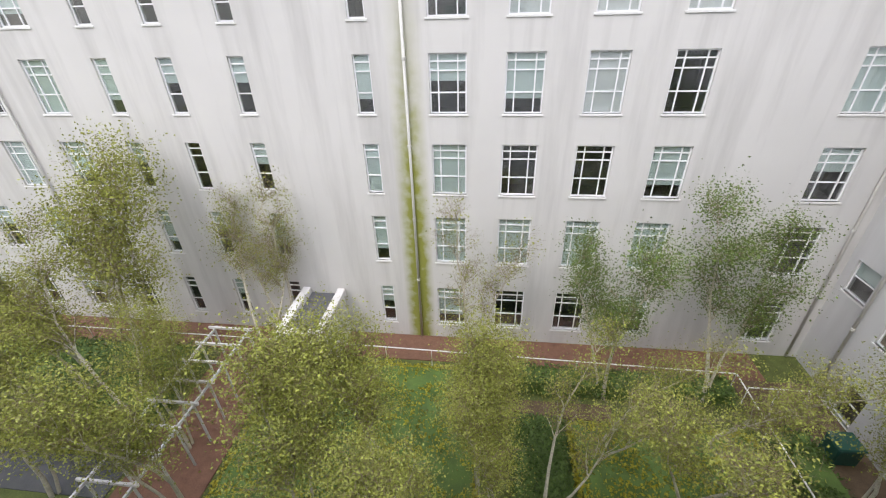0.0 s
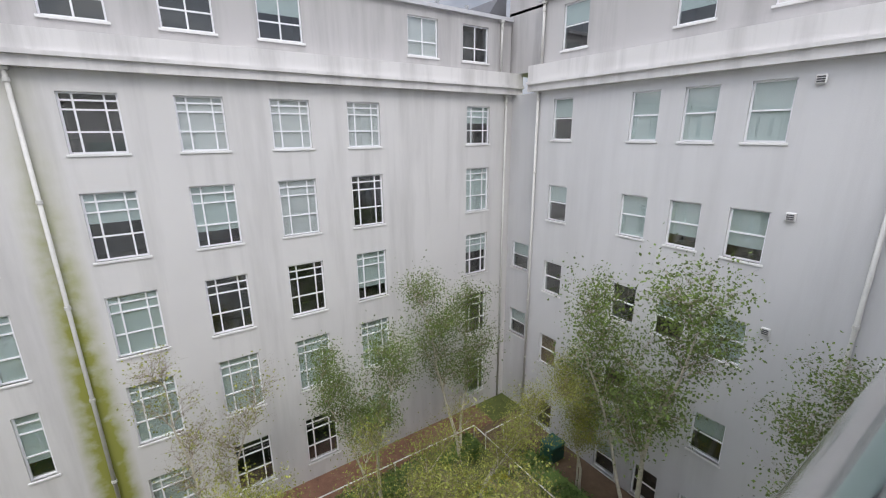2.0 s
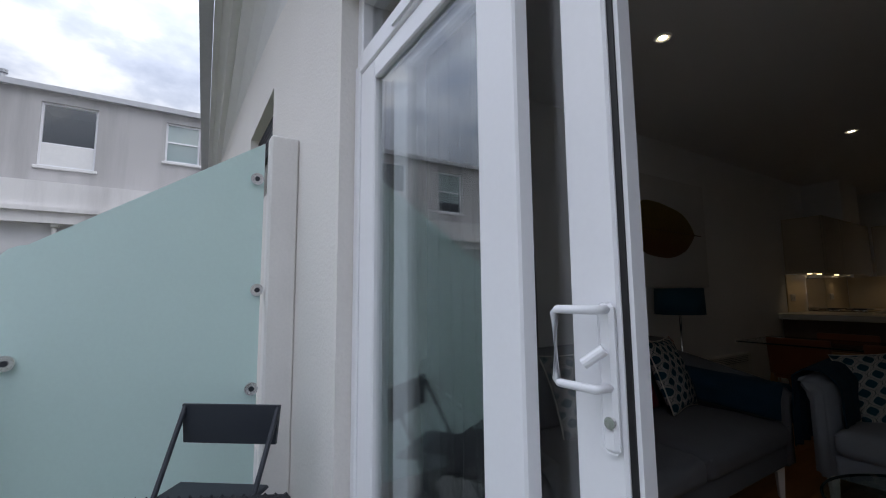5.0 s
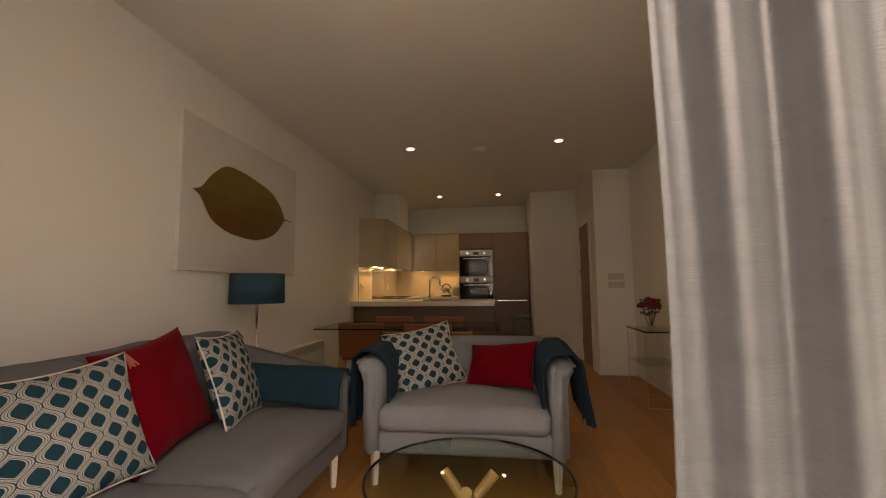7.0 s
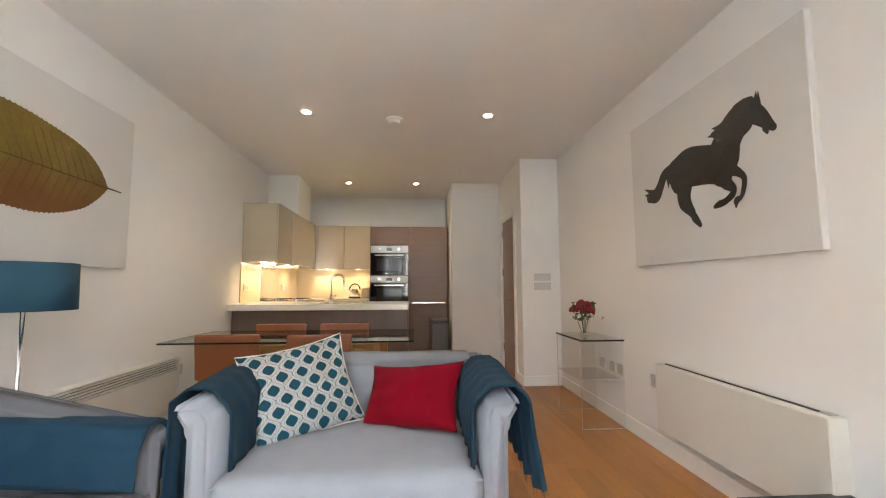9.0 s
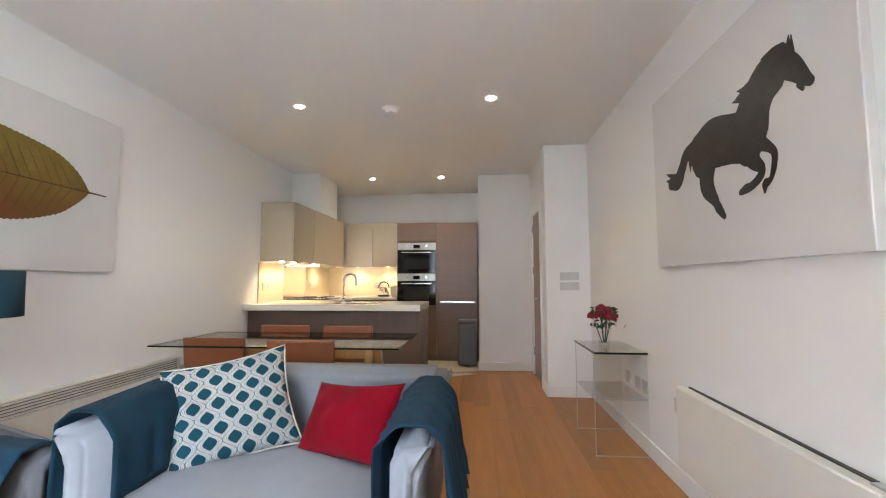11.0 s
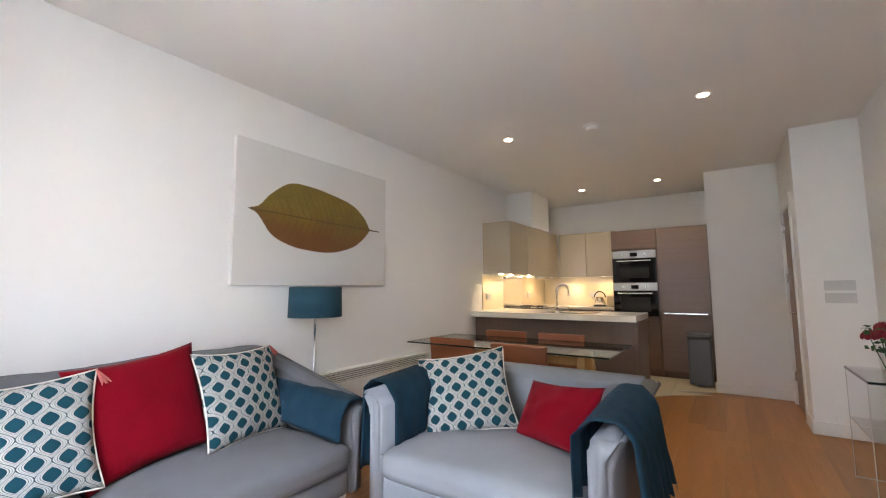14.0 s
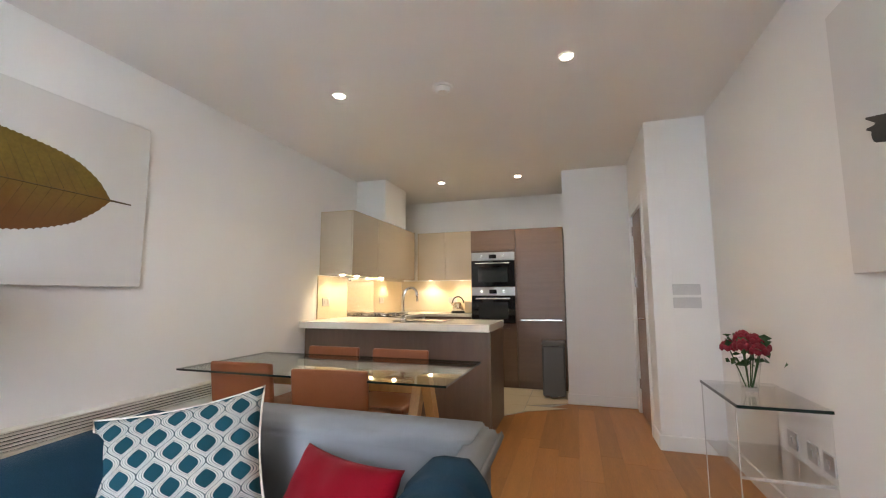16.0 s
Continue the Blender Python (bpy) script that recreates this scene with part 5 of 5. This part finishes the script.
def settee(name, w, d, seat_h, back_h, arm_h, place, turn, mat, label, seats=1):
    """An upholstered seat that faces +y: base, cushions, back, two flared arms, legs."""
    s = thing(name, place, label, "armchair" if seats == 1 else "sofa", turn=turn)
    aw = 0.09
    part("seat_base", box(-w / 2 + aw, w / 2 - aw, -d + 0.1, -0.015, 0.19, 0.32, 0.02, 3), mat, s, smooth=True)
    cw = (w - 2 * aw) / seats
    for k in range(seats):
        bm = plump(-w / 2 + aw + k * cw + 0.004, -w / 2 + aw + (k + 1) * cw - 0.004, -d + 0.2, 0.025, 0.315, seat_h - 0.01, 0.055, 0.03, k + seats)
        c = part("seat_cushion", bm, mat, s, smooth=True)
        x0, x1 = -w / 2 + aw + k * cw + 0.012, -w / 2 + aw + (k + 1) * cw - 0.012
        part("piping", tube([(x0, 0.008, seat_h - 0.035), (x1, 0.008, seat_h - 0.035)], 0.005, 6), mat, c)
        if seats > 1:
            part("back_cushion", plump(x0, x1, -d + 0.12, -d + 0.32, seat_h, back_h + 0.03, 0.06, 0.012, k + 5), mat, s, smooth=True)
    lean = prism([(-d + 0.0, 0.19), (-d + 0.2, 0.19), (-d + 0.17, back_h - 0.05), (-d + 0.13, back_h), (-d - 0.04, back_h), (-d - 0.06, back_h - 0.03)], "x", -w / 2 + 0.02, w / 2 - 0.02)
    bmesh.ops.bevel(lean, geom=lean.edges[:], offset=0.02, segments=3, affect="EDGES")
    part("backrest", lean, mat, s, smooth=True)
    for sgn in (-1, 1):
        bm = prism([(sgn * (w / 2 - aw + a), b) for a, b in arm_profile(aw, arm_h, 0.05)], "y", -d + 0.02, 0.0)
        for v in bm.verts:
            if v.co.z > 0.5 and v.co.y < -0.3:
                v.co.z += (back_h - arm_h) * 0.9
        bmesh.ops.bevel(bm, geom=bm.edges[:], offset=0.022, segments=3, affect="EDGES")
        part("arm", bm, mat, s, smooth=True)
    return s


chair = settee("armchair", 1.19, 0.98, 0.47, 0.76, 0.72, (1.035, -4.44, 0), 0, M_LINEN, "wide pale grey linen armchair with draped arms")
for x in (-0.53, 0.53):
    leg(chair, x, -0.05, 0.2, M_CREAMLEG)
    leg(chair, x, -0.9, 0.2, M_CREAMLEG)
sofa = settee("sofa", 2.1, 0.96, 0.46, 0.87, 0.63, (1.74, -3.48, 0), 90, M_LINEN_DARK, "mid-grey linen two-seat sofa along the wall", 2)
for x in (-0.95, 0.95):
    leg(sofa, x, -0.06, 0.2, M_CREAMLEG)
    leg(sofa, x, -0.88, 0.2, M_CREAMLEG)


def throw(name, place, line, span, label, seed, fringe, side, ripple=0.012):
    top = thing(name, place, label, "throw")
    drape(span, line, 0.006, M_THROW, "cloth", top, ripple, seed, fringe, side)


throw("throw_blanket", (0.44, -4.47, 0), [(0.135, 0, 0.47), (0.135, 0, 0.70), (0.06, 0, 0.775), (-0.03, 0, 0.775), (-0.085, 0, 0.72), (-0.10, 0, 0.58), (-0.125, 0, 0.38)], [(0, 0.035, 0), (0, -0.50, 0.03)], "teal wool throw with a fringe over the armchair arm", 3, 0.05, (-1, 0, 0), 0.014)
throw("throw_blanket", (1.63, -4.47, 0), [(-0.135, 0, 0.46), (-0.13, 0, 0.68), (-0.06, 0, 0.765), (0.03, 0, 0.765), (0.085, 0, 0.72), (0.09, 0, 0.5), (0.095, 0, 0.30)], [(0, -0.03, 0), (0, -0.62, 0.03)], "teal wool throw over the armchair arm", 5, 0.0, (1, 0, 0), 0.006)
throw("throw_blanket", (1.77, -4.47, 0), [(0, 0.125, 0.47), (0, 0.12, 0.58), (0, 0.06, 0.665), (0, -0.04, 0.665), (0, -0.085, 0.62), (0, -0.09, 0.42)], [(-0.035, 0, 0), (0.72, 0, 0.05)], "teal wool throw over the sofa arm", 7, 0.0, (0, -1, 0), 0.005)

cushion("cushion", 0.52, 0.46, 0.15, M_OGEE, (1.26, -4.87, 0.455), 26, 32, 9, "teal and white ogee-patterned cushion", M_PIPING)
cushion("cushion", 0.54, 0.33, 0.14, M_VELVET, (0.84, -4.86, 0.475), 30, -30, 7, "crimson velvet oblong cushion")
cushion("cushion", 0.53, 0.49, 0.15, M_OGEE, (2.18, -4.15, 0.46), 20, 104, -2, "teal and white ogee-patterned cushion with tassels", M_PIPING, -1)
cushion("cushion", 0.56, 0.52, 0.16, M_VELVET, (2.24, -3.74, 0.455), 19, 98, 6, "large crimson velvet cushion")
cushion("cushion", 0.50, 0.47, 0.15, M_OGEE, (2.17, -3.26, 0.46), 20, 84, 3, "teal and white ogee-patterned cushion with tassels", M_PIPING, -1)

# coffee table and television cabinet
ct = thing("coffee_table", (0.95, -3.71, 0), "round clear glass coffee table on an oak base", "coffee table")
bm = bmesh.new()
bmesh.ops.create_cone(bm, cap_ends=True, segments=64, radius1=0.41, radius2=0.41, depth=0.012, matrix=Matrix.Translation((0, 0, 0.414)))
part("tabletop", bm, M_TABLEGLASS, ct, "clear round glass top")
part("top_edge", tube([(0.41 * math.cos(a), 0.41 * math.sin(a), 0.414) for a in [k * math.pi / 40 for k in range(80)]], 0.0055, 6, True), M_GLASSEDGE, ct, smooth=True)
for a in (30, 150, 270):
    c, s = math.cos(radians(a)), math.sin(radians(a))
    part("leg", rod((0.33 * c, 0.33 * s, 0), (-0.12 * c, -0.12 * s, 0.405), 0.022), M_OAKLEG, ct)
tv = thing("media_cabinet", (WR + 0.02, -4.44, 0), "low charcoal media cabinet along the wall", "cabinet")
part("body", box(0, 0.44, 0.01, 1.5, 0.03, 0.31), M_TVUNIT, tv)
part("top", box(0, 0.46, 0, 1.52, 0.31, 0.335, 0.003), M_TVUNIT, tv)
for k in range(2):
    d = part("door", box(0.441, 0.455, 0.02 + k * 0.74, 0.75 + k * 0.74, 0.04, 0.30, 0.002), M_TVUNIT, tv)
    part("plinth", box(0.02, 0.40, 0.05 + k * 0.74, 0.7 + k * 0.74, 0, 0.03), M_RUBBER, tv)

# acrylic console and roses
cs = thing("console_table", (-0.735, -6.48, 0), "clear acrylic waterfall console table", "console table")
part("top", box(-0.18, 0.18, -0.30, 0.30, 0.70, 0.716), M_ACRYLIC, cs)
part("side", box(-0.18, 0.18, -0.28, -0.268, 0.0, 0.70), M_ACRYLIC, cs)
part("side", box(-0.18, 0.18, 0.268, 0.28, 0.0, 0.70), M_ACRYLIC, cs)
part("shelf", box(-0.18, 0.18, -0.267, 0.267, 0.38, 0.39), M_ACRYLIC, cs)
for y in (-0.274, 0.274):
    part("edge_line", box(0.179, 0.183, y - 0.004, y + 0.004, 0, 0.70), M_ACRYLICEDGE, cs)
    part("edge_line", box(-0.18, 0.18, y - 0.004, y + 0.004, 0.001, 0.006), M_ACRYLICEDGE, cs)
part("edge_line", box(0.179, 0.184, -0.30, 0.30, 0.701, 0.715), M_GLASSEDGE, cs)
part("edge_line", box(-0.18, 0.179, 0.297, 0.302, 0.701, 0.715), M_GLASSEDGE, cs)
part("edge_line", box(-0.18, 0.18, 0.26, 0.266, 0.379, 0.391), M_ACRYLICEDGE, cs)
vs = thing("rose_vase", (-0.72, -6.52, 0.717), "glass vase holding dark red roses", "vase")
part("vase", rod((0, 0, 0), (0, 0, 0.17), 0.035, 0.06, 20), M_ACRYLIC, vs, "clear flared glass vase", True)
part("base", rod((0, 0, 0.0005), (0, 0, 0.02), 0.036, n=20), M_ACRYLICEDGE, vs)
rr = random.Random(4)
for k in range(8):
    a, r = k * 2.4, 0.015 + 0.022 * (k ** 0.7)
    h = 0.27 - 0.012 * k + rr.uniform(0, 0.02)
    x, y = r * math.cos(a), r * math.sin(a)
    part("stem", rod((x * 0.2, y * 0.2, 0.02), (x, y, h), 0.003, n=5), M_STEM, vs)
    bm = bmesh.new()
    for ring, (cnt, rad, zz) in enumerate(((3, 0.012, 0.022), (5, 0.024, 0.014), (7, 0.036, 0.0))):
        for p in range(cnt):
            b = p * 6.283 / cnt + ring
            bmesh.ops.create_icosphere(bm, subdivisions=1, radius=0.017, matrix=Matrix.Translation((x + rad * math.cos(b), y + rad * math.sin(b), h + zz)) @ Matrix.Rotation(b, 4, "Z") @ Matrix.Diagonal((0.55, 1.2, 1.25, 1)))
    part("rose", bm, M_ROSE, vs, "dark red rose head", True)
lv_v, lv_f = scatter_leaves(60, lambda: (rr.gauss(0, 0.05), rr.gauss(0, 0.05), rr.uniform(0.14, 0.29)), 0.05, rr)
leaf_mesh("leaves", lv_v, lv_f, M_STEM, vs)

# ---- dining table and chairs ----
dt = thing("dining_table", (1.74, -6.46, 0), "clear glass dining table on crossed oak legs", "dining table")
part("tabletop", box(-0.93, 0.93, -0.42, 0.42, 0.735, 0.747), M_TABLEGLASS, dt, "clear green-edged glass top")
for q in ((-0.935, 0.935, 0.42, 0.424), (-0.935, 0.935, -0.424, -0.42), (-0.934, -0.93, -0.42, 0.42), (0.93, 0.934, -0.42, 0.42)):
    part("glass_edge", box(*q, 0.735, 0.747), M_GLASSEDGE, dt)
for s in (-0.68, 0.68):
    part("leg", prism([(-0.33, 0), (-0.25, 0), (0.08, 0.73), (0.0, 0.73)], "x", s - 0.03, s + 0.03), M_OAKLEG, dt)
    part("leg", prism([(0.33, 0), (0.25, 0), (-0.08, 0.73), (0.0, 0.73)], "x", s + 0.031, s + 0.09), M_OAKLEG, dt)
part("stretcher", box(-0.62, 0.62, -0.03, 0.03, 0.60, 0.67), M_OAKLEG, dt)


def dining_chair(place, turn):
    c = thing("dining_chair", place, "low-backed tan leather dining chair on steel legs", "chair", "chairs round the dining table", turn=turn)
    part("seat", box(-0.22, 0.22, -0.22, 0.2, 0.42, 0.48, 0.02, 3), M_LEATHER, c, smooth=True)
    bm = box(-0.235, 0.235, -0.27, -0.225, 0.46, 0.80, 0.018, 3)
    for v in bm.verts:
        v.co.y -= 0.04 * (v.co.z - 0.46) / 0.34 - 0.02 * (v.co.x / 0.235) ** 2
    part("backrest", bm, M_LEATHER, c, smooth=True)
    for x in (-0.19, 0.19):
        for y in (-0.2, 0.17):
            part("leg", rod((x, y, 0), (x * 0.95, y, 0.42), 0.011), M_CHROME, c)
    return c


dc = dining_chair((2.20, -6.36, 0), 180)
for x, y, t in ((1.53, -6.28, 186), (2.08, -6.72, 0), (1.47, -6.70, 0)):
    copy_thing(dc, pose(x, y, 0, 0, 0, t))

# ---- kitchen ----
pn = thing("kitchen_peninsula", (0, 0, 0), "brown laminate kitchen peninsula base", "kitchen counter")
part("front_panel", box(0.89, 2.81, -7.64, -7.60, 0.002, 0.895), M_WALNUTV, pn)
part("end_panel", box(0.875, 0.889, -8.26, -7.60, 0.002, 0.895), M_WALNUTV, pn)
part("carcass", box(0.90, 2.81, -8.24, -7.65, 0.10, 0.89), M_WALNUTV, pn)
part("plinth", box(0.90, 2.81, -8.19, -7.66, 0.002, 0.10), M_WALNUTV, pn)
wt = thing("worktop", (0, 0, 0), "thick white stone worktop", "worktop")
part("slab", box(0.865, 2.818, -8.26, -7.50, 0.897, 0.965, 0.004), M_STONE, wt)
part("slab", box(2.20, 2.818, -10.09, -8.262, 0.925, 0.965, 0.003), M_STONE, wt)
part("slab", box(1.512, 2.198, -10.09, -9.47, 0.925, 0.965, 0.003), M_STONE, wt)


def base_unit(place, w, turn, label, doors=1):
    u = thing("base_cabinet", place, label, "kitchen cabinet", "kitchen base cabinets", turn=turn)
    part("body", box(0.002, w - 0.002, -0.58, -0.02, 0.10, 0.92), M_WALNUT, u)
    part("plinth", box(0.002, w - 0.002, -0.5, -0.06, 0, 0.10), M_WALNUT, u)
    for k in range(doors):
        d = part("door", box(k * w / doors + 0.003, (k + 1) * w / doors - 0.003, -0.018, 0.0, 0.105, 0.90, 0.002), M_WALNUT, u)
        part("handle", box(k * w / doors + 0.1, (k + 1) * w / doors - 0.1, 0.0, 0.02, 0.85, 0.862), M_STEEL, d, "thin steel bar handle")


for k in range(3):
    base_unit((2.21, -8.68 - 0.4 * k, 0), 0.4, 90, "brown grained kitchen base cabinet")
base_unit((1.515, -9.49, 0), 0.68, 0, "brown grained kitchen base cabinet", 2)


def wall_unit(place, w, d, turn, label):
    u = thing("wall_cabinet", place, label, "kitchen cabinet", "kitchen wall cabinets", turn=turn)
    part("body", box(0.002, w - 0.002, -d, -0.02, 0, 0.70), M_CREAM, u)
    part("door", box(0.003, w - 0.003, -0.018, 0, -0.01, 0.70, 0.002), M_CREAM, u, "cream gloss handleless door")


for k, w in enumerate((0.60, 0.60, 0.62)):
    wall_unit((2.41, -8.43 - 0.61 * k, 1.45), w, 0.408, 90, "cream gloss kitchen wall cabinet")
for k in range(2):
    wall_unit((1.515 + 0.44 * k, -9.72, 1.45), 0.44, 0.375, 0, "cream gloss kitchen wall cabinet")
ex = thing("extractor_hood", (2.6, -8.75, 1.44), "slim pull-out steel extractor hood", "extractor")
part("tray", box(-0.24, 0.18, -0.3, 0.3, -0.035, -0.012), M_STEEL, ex)
part("front_lip", box(-0.27, -0.24, -0.3, 0.3, -0.045, 0.0), M_STEEL, ex)
for nm, q, mt in (("splashback_1", (2.806, 2.819, -10.09, -7.80, 0.967, 1.44), M_SPLASH), ("splashback_2", (1.512, 2.80, -10.098, -10.088, 0.967, 1.44), M_SPLASH), ("splashback_3", (2.798, 2.805, -9.1, -8.4, 0.967, 1.44), M_STEEL)):
    tagged(part(nm, box(*q), mt), "warm reflective kitchen splashback panel", "splashback", kind="structure")
for lx, ly in [(2.62, -7.98), (2.62, -8.3), (2.62, -8.95), (2.62, -9.4), (2.25, -9.9), (1.75, -9.9)]:
    cl = thing("cabinet_light", (lx, ly, 1.45), "small warm light under the wall cabinet", "cabinet light", "under-cabinet lights")
    part("lens", rod((0, 0, -0.006), (0, 0, -0.001), 0.025, n=16), M_STRIPBULB, cl)
for pl, tn in (((2.806, -7.95, 1.15), 90), ((2.806, -9.35, 1.15), 90), ((1.95, -10.088, 1.15), 0)):
    plate(pl, tn, 0.14, 0.085, "steel double socket above the worktop", 2)
hob = thing("hob", (2.51, -8.75, 0.966), "black glass hob with steel pan rests", "hob")
part("glass", box(-0.26, 0.26, -0.29, 0.29, 0, 0.008, 0.002), M_OVENBLACK, hob)
for x in (-0.13, 0.13):
    for y in (-0.15, 0.15):
        part("burner", rod((x, y, 0.008), (x, y, 0.022), 0.045, n=16), M_STEEL, hob)
        part("pan_rest", box(x - 0.10, x + 0.10, y - 0.006, y + 0.006, 0.022, 0.032), M_BLACKMETAL, hob)
sk = thing("sink", (1.62, -7.9, 0.966), "steel sink set into the white worktop", "sink")
part("rim", bars(-0.28, 0.28, 0, 0.003, -0.19, 0.19, 0.02, 0.001), M_STEEL, sk)
part("basin", box(-0.25, 0.25, -0.17, 0.17, 0, 0.002), M_OVENBLACK, sk)
tp = thing("kitchen_tap", (1.75, -7.68, 0.966), "tall chrome swan-neck kitchen tap", "tap")
part("base", rod((0, 0, 0), (0, 0, 0.05), 0.026, n=16), M_CHROME, tp, smooth=True)
part("spout", tube([(0, 0, 0.05), (0, 0, 0.26)] + [(-0.07 + 0.07 * math.cos(a), -0.02 * math.sin(a), 0.26 + 0.07 * math.sin(a)) for a in (0.5, 1.0, 1.57, 2.1, 2.6, 3.1)] + [(-0.14, -0.01, 0.20)], 0.013, 10), M_CHROME, tp, smooth=True)
part("lever", rod((0.02, 0, 0.06), (-0.06, 0.05, 0.09), 0.008), M_CHROME, tp)
kt = thing("kettle", (1.78, -9.78, 0.966), "cream kettle with a black arched handle", "kettle")
part("body", rod((0, 0, 0.02), (0, 0, 0.15), 0.095, 0.05, 24), M_STEEL, kt, smooth=True)
part("base", rod((0, 0, 0), (0, 0, 0.02), 0.098, n=24), M_RUBBER, kt)
part("handle", tube([(0.085 * math.cos(a), 0, 0.14 + 0.095 * math.sin(a)) for a in [k * math.pi / 8 for k in range(9)]], 0.010), M_RUBBER, kt, "black arched handle", True)
part("spout", rod((0.06, 0, 0.08), (0.12, 0, 0.14), 0.018, 0.012), M_STEEL, kt)
toaster = thing("toaster", (1.60, -9.82, 0.966), "small cream toaster beside the kettle", "toaster")
part("body", box(-0.06, 0.06, -0.12, 0.12, 0, 0.17, 0.02, 3), M_CREAM, toaster)

ov = thing("oven_cabinet", (0.89, -9.48, 0), "tall brown laminate housing for two ovens", "kitchen cabinet")
part("body", box(0.002, 0.618, -0.6, -0.02, 0.10, 2.11), M_WALNUT, ov)
part("plinth", box(0.002, 0.618, -0.55, -0.06, 0, 0.10), M_WALNUT, ov)
part("top_door", box(0.003, 0.617, -0.018, 0, 1.83, 2.108, 0.002), M_WALNUT, ov)
part("drawer", box(0.003, 0.617, -0.018, 0, 0.105, 0.83, 0.002), M_WALNUT, ov)
part("handle", box(0.10, 0.52, 0.0, 0.02, 0.775, 0.788), M_STEEL, ov, "thin steel bar handle")
for z0, z1, nm in ((1.335, 1.80, "compact built-in oven of black glass and steel"), (0.85, 1.325, "built-in oven of black glass and steel")):
    o = thing("oven", (1.20, -9.48, z0), nm, "oven", "built-in ovens")
    h = z1 - z0
    part("door", box(-0.295, 0.295, 0, 0.022, 0.0, h - 0.115, 0.003), M_OVENBLACK, o)
    part("window", box(-0.20, 0.20, 0.023, 0.025, 0.06, h - 0.20), material("oven_window", (0.03, 0.032, 0.035), 0.04, bump=0), o)
    part("control_panel", box(-0.295, 0.295, 0, 0.022, h - 0.11, h, 0.003), M_PANEL, o)
    part("display", box(-0.05, 0.05, 0.022, 0.025, h - 0.085, h - 0.03), M_OVENBLACK, o)
    for x in (-0.15, 0.15):
        part("knob", rod((x, 0.02, h - 0.055), (x, 0.045, h - 0.055), 0.017, n=14), M_STEEL, o)
    part("handle", rod((-0.23, 0.055, h - 0.15), (0.23, 0.055, h - 0.15), 0.009, n=10), M_STEEL, o)
    for x in (-0.2, 0.2):
        part("handle_mount", rod((x, 0.02, h - 0.15), (x, 0.055, h - 0.15), 0.007, n=8), M_STEEL, o)
fr = thing("fridge_cabinet", (0.27, -9.48, 0), "tall brown laminate integrated fridge cabinet", "kitchen cabinet")
part("body", box(0.002, 0.618, -0.6, -0.02, 0.10, 2.11), M_WALNUT, fr)
part("plinth", box(0.002, 0.618, -0.55, -0.06, 0, 0.10), M_WALNUT, fr)
part("upper_door", box(0.003, 0.617, -0.018, 0, 0.915, 2.108, 0.002), M_WALNUT, fr)
part("lower_door", box(0.003, 0.617, -0.018, 0, 0.105, 0.885, 0.002), M_WALNUT, fr)
part("handle", box(0.05, 0.57, -0.01, 0.012, 0.888, 0.904), M_STEEL, fr, "long thin steel handle")
bn = thing("pedal_bin", (0.42, -9.22, 0.008), "tall dark grey pedal bin", "bin")
part("body", box(-0.13, 0.13, -0.12, 0.12, 0.02, 0.60, 0.02, 2), M_BIN, bn)
part("lid", box(-0.135, 0.135, -0.125, 0.125, 0.605, 0.655, 0.02, 2), M_BIN, bn)
part("pedal", box(-0.04, 0.04, 0.12, 0.16, 0.02, 0.035), M_BIN, bn)

# ---- floors, laid plank by plank ----
tagged(part("floor", box(WR - 0.2, WL + 0.2, -10.3, -2.2, -0.12, -0.014), M_RUBBER), "warm oak plank floor", "floor", kind="structure")
floor = bpy.data.objects["floor"]
rp = random.Random(11)
PLANKS = {}
x = WR
while x < WL - 0.01:
    w = min(0.155, WL - x)
    y = -10.1 - rp.uniform(0.2, 1.4)
    while y < -2.2:
        ln = 1.8
        y0, y1 = max(y, -10.1), min(y + ln, -2.2)
        if y1 - y0 > 0.05:
            key = (round(w, 3), round(y1 - y0, 2))
            if key not in PLANKS:
                bm = box(0.0003, w - 0.0003, 0.0003, y1 - y0 - 0.0003, -0.014, 0.0, 0.0009)
                me = bpy.data.meshes.new("plank")
                bm.to_mesh(me)
                bm.free()
                me.materials.append(M_OAK)
                PLANKS[key] = me
            ob = new("plank", PLANKS[key])
            ob.location, ob.parent = (x, y0, 0), floor
        y += ln
    x += 0.155
tagged(part("kitchen_floor", prism([(0.875, -8.26), (2.8, -8.26), (2.8, -10.05), (0.25, -10.05), (0.25, -8.93)], "z", 0.0, 0.004), M_ACRYLICEDGE), "cream tiled kitchen floor", "floor", kind="structure")
kf = bpy.data.objects["kitchen_floor"]
for i in range(5):
    for j in range(5):
        x0, y0 = 0.26 + i * 0.45, -10.04 + j * 0.45
        x1, y1 = x0 + 0.444, min(y0 + 0.444, -8.27)
        def edge(xx):
            return -8.93 + (xx - 0.25) * (0.67 / 0.625) if xx < 0.875 else -8.27
        if y0 > edge(x1) - 0.02 or y1 - y0 < 0.03:
            continue
        pts = [(x0, y0), (x1, y0), (x1, min(y1, edge(x1) - 0.004))]
        if edge(x0) - 0.004 < y1:
            if x0 < 0.875 < x1:
                pts.append((0.875, min(y1, -8.275)))
            if edge(x0) - 0.004 > y0:
                pts.append((x0, edge(x0) - 0.004))
        else:
            pts.append((x0, y1))
        bm = prism(pts, "z", 0.0042, 0.008)
        part("tile", bm, M_TILE, kf)
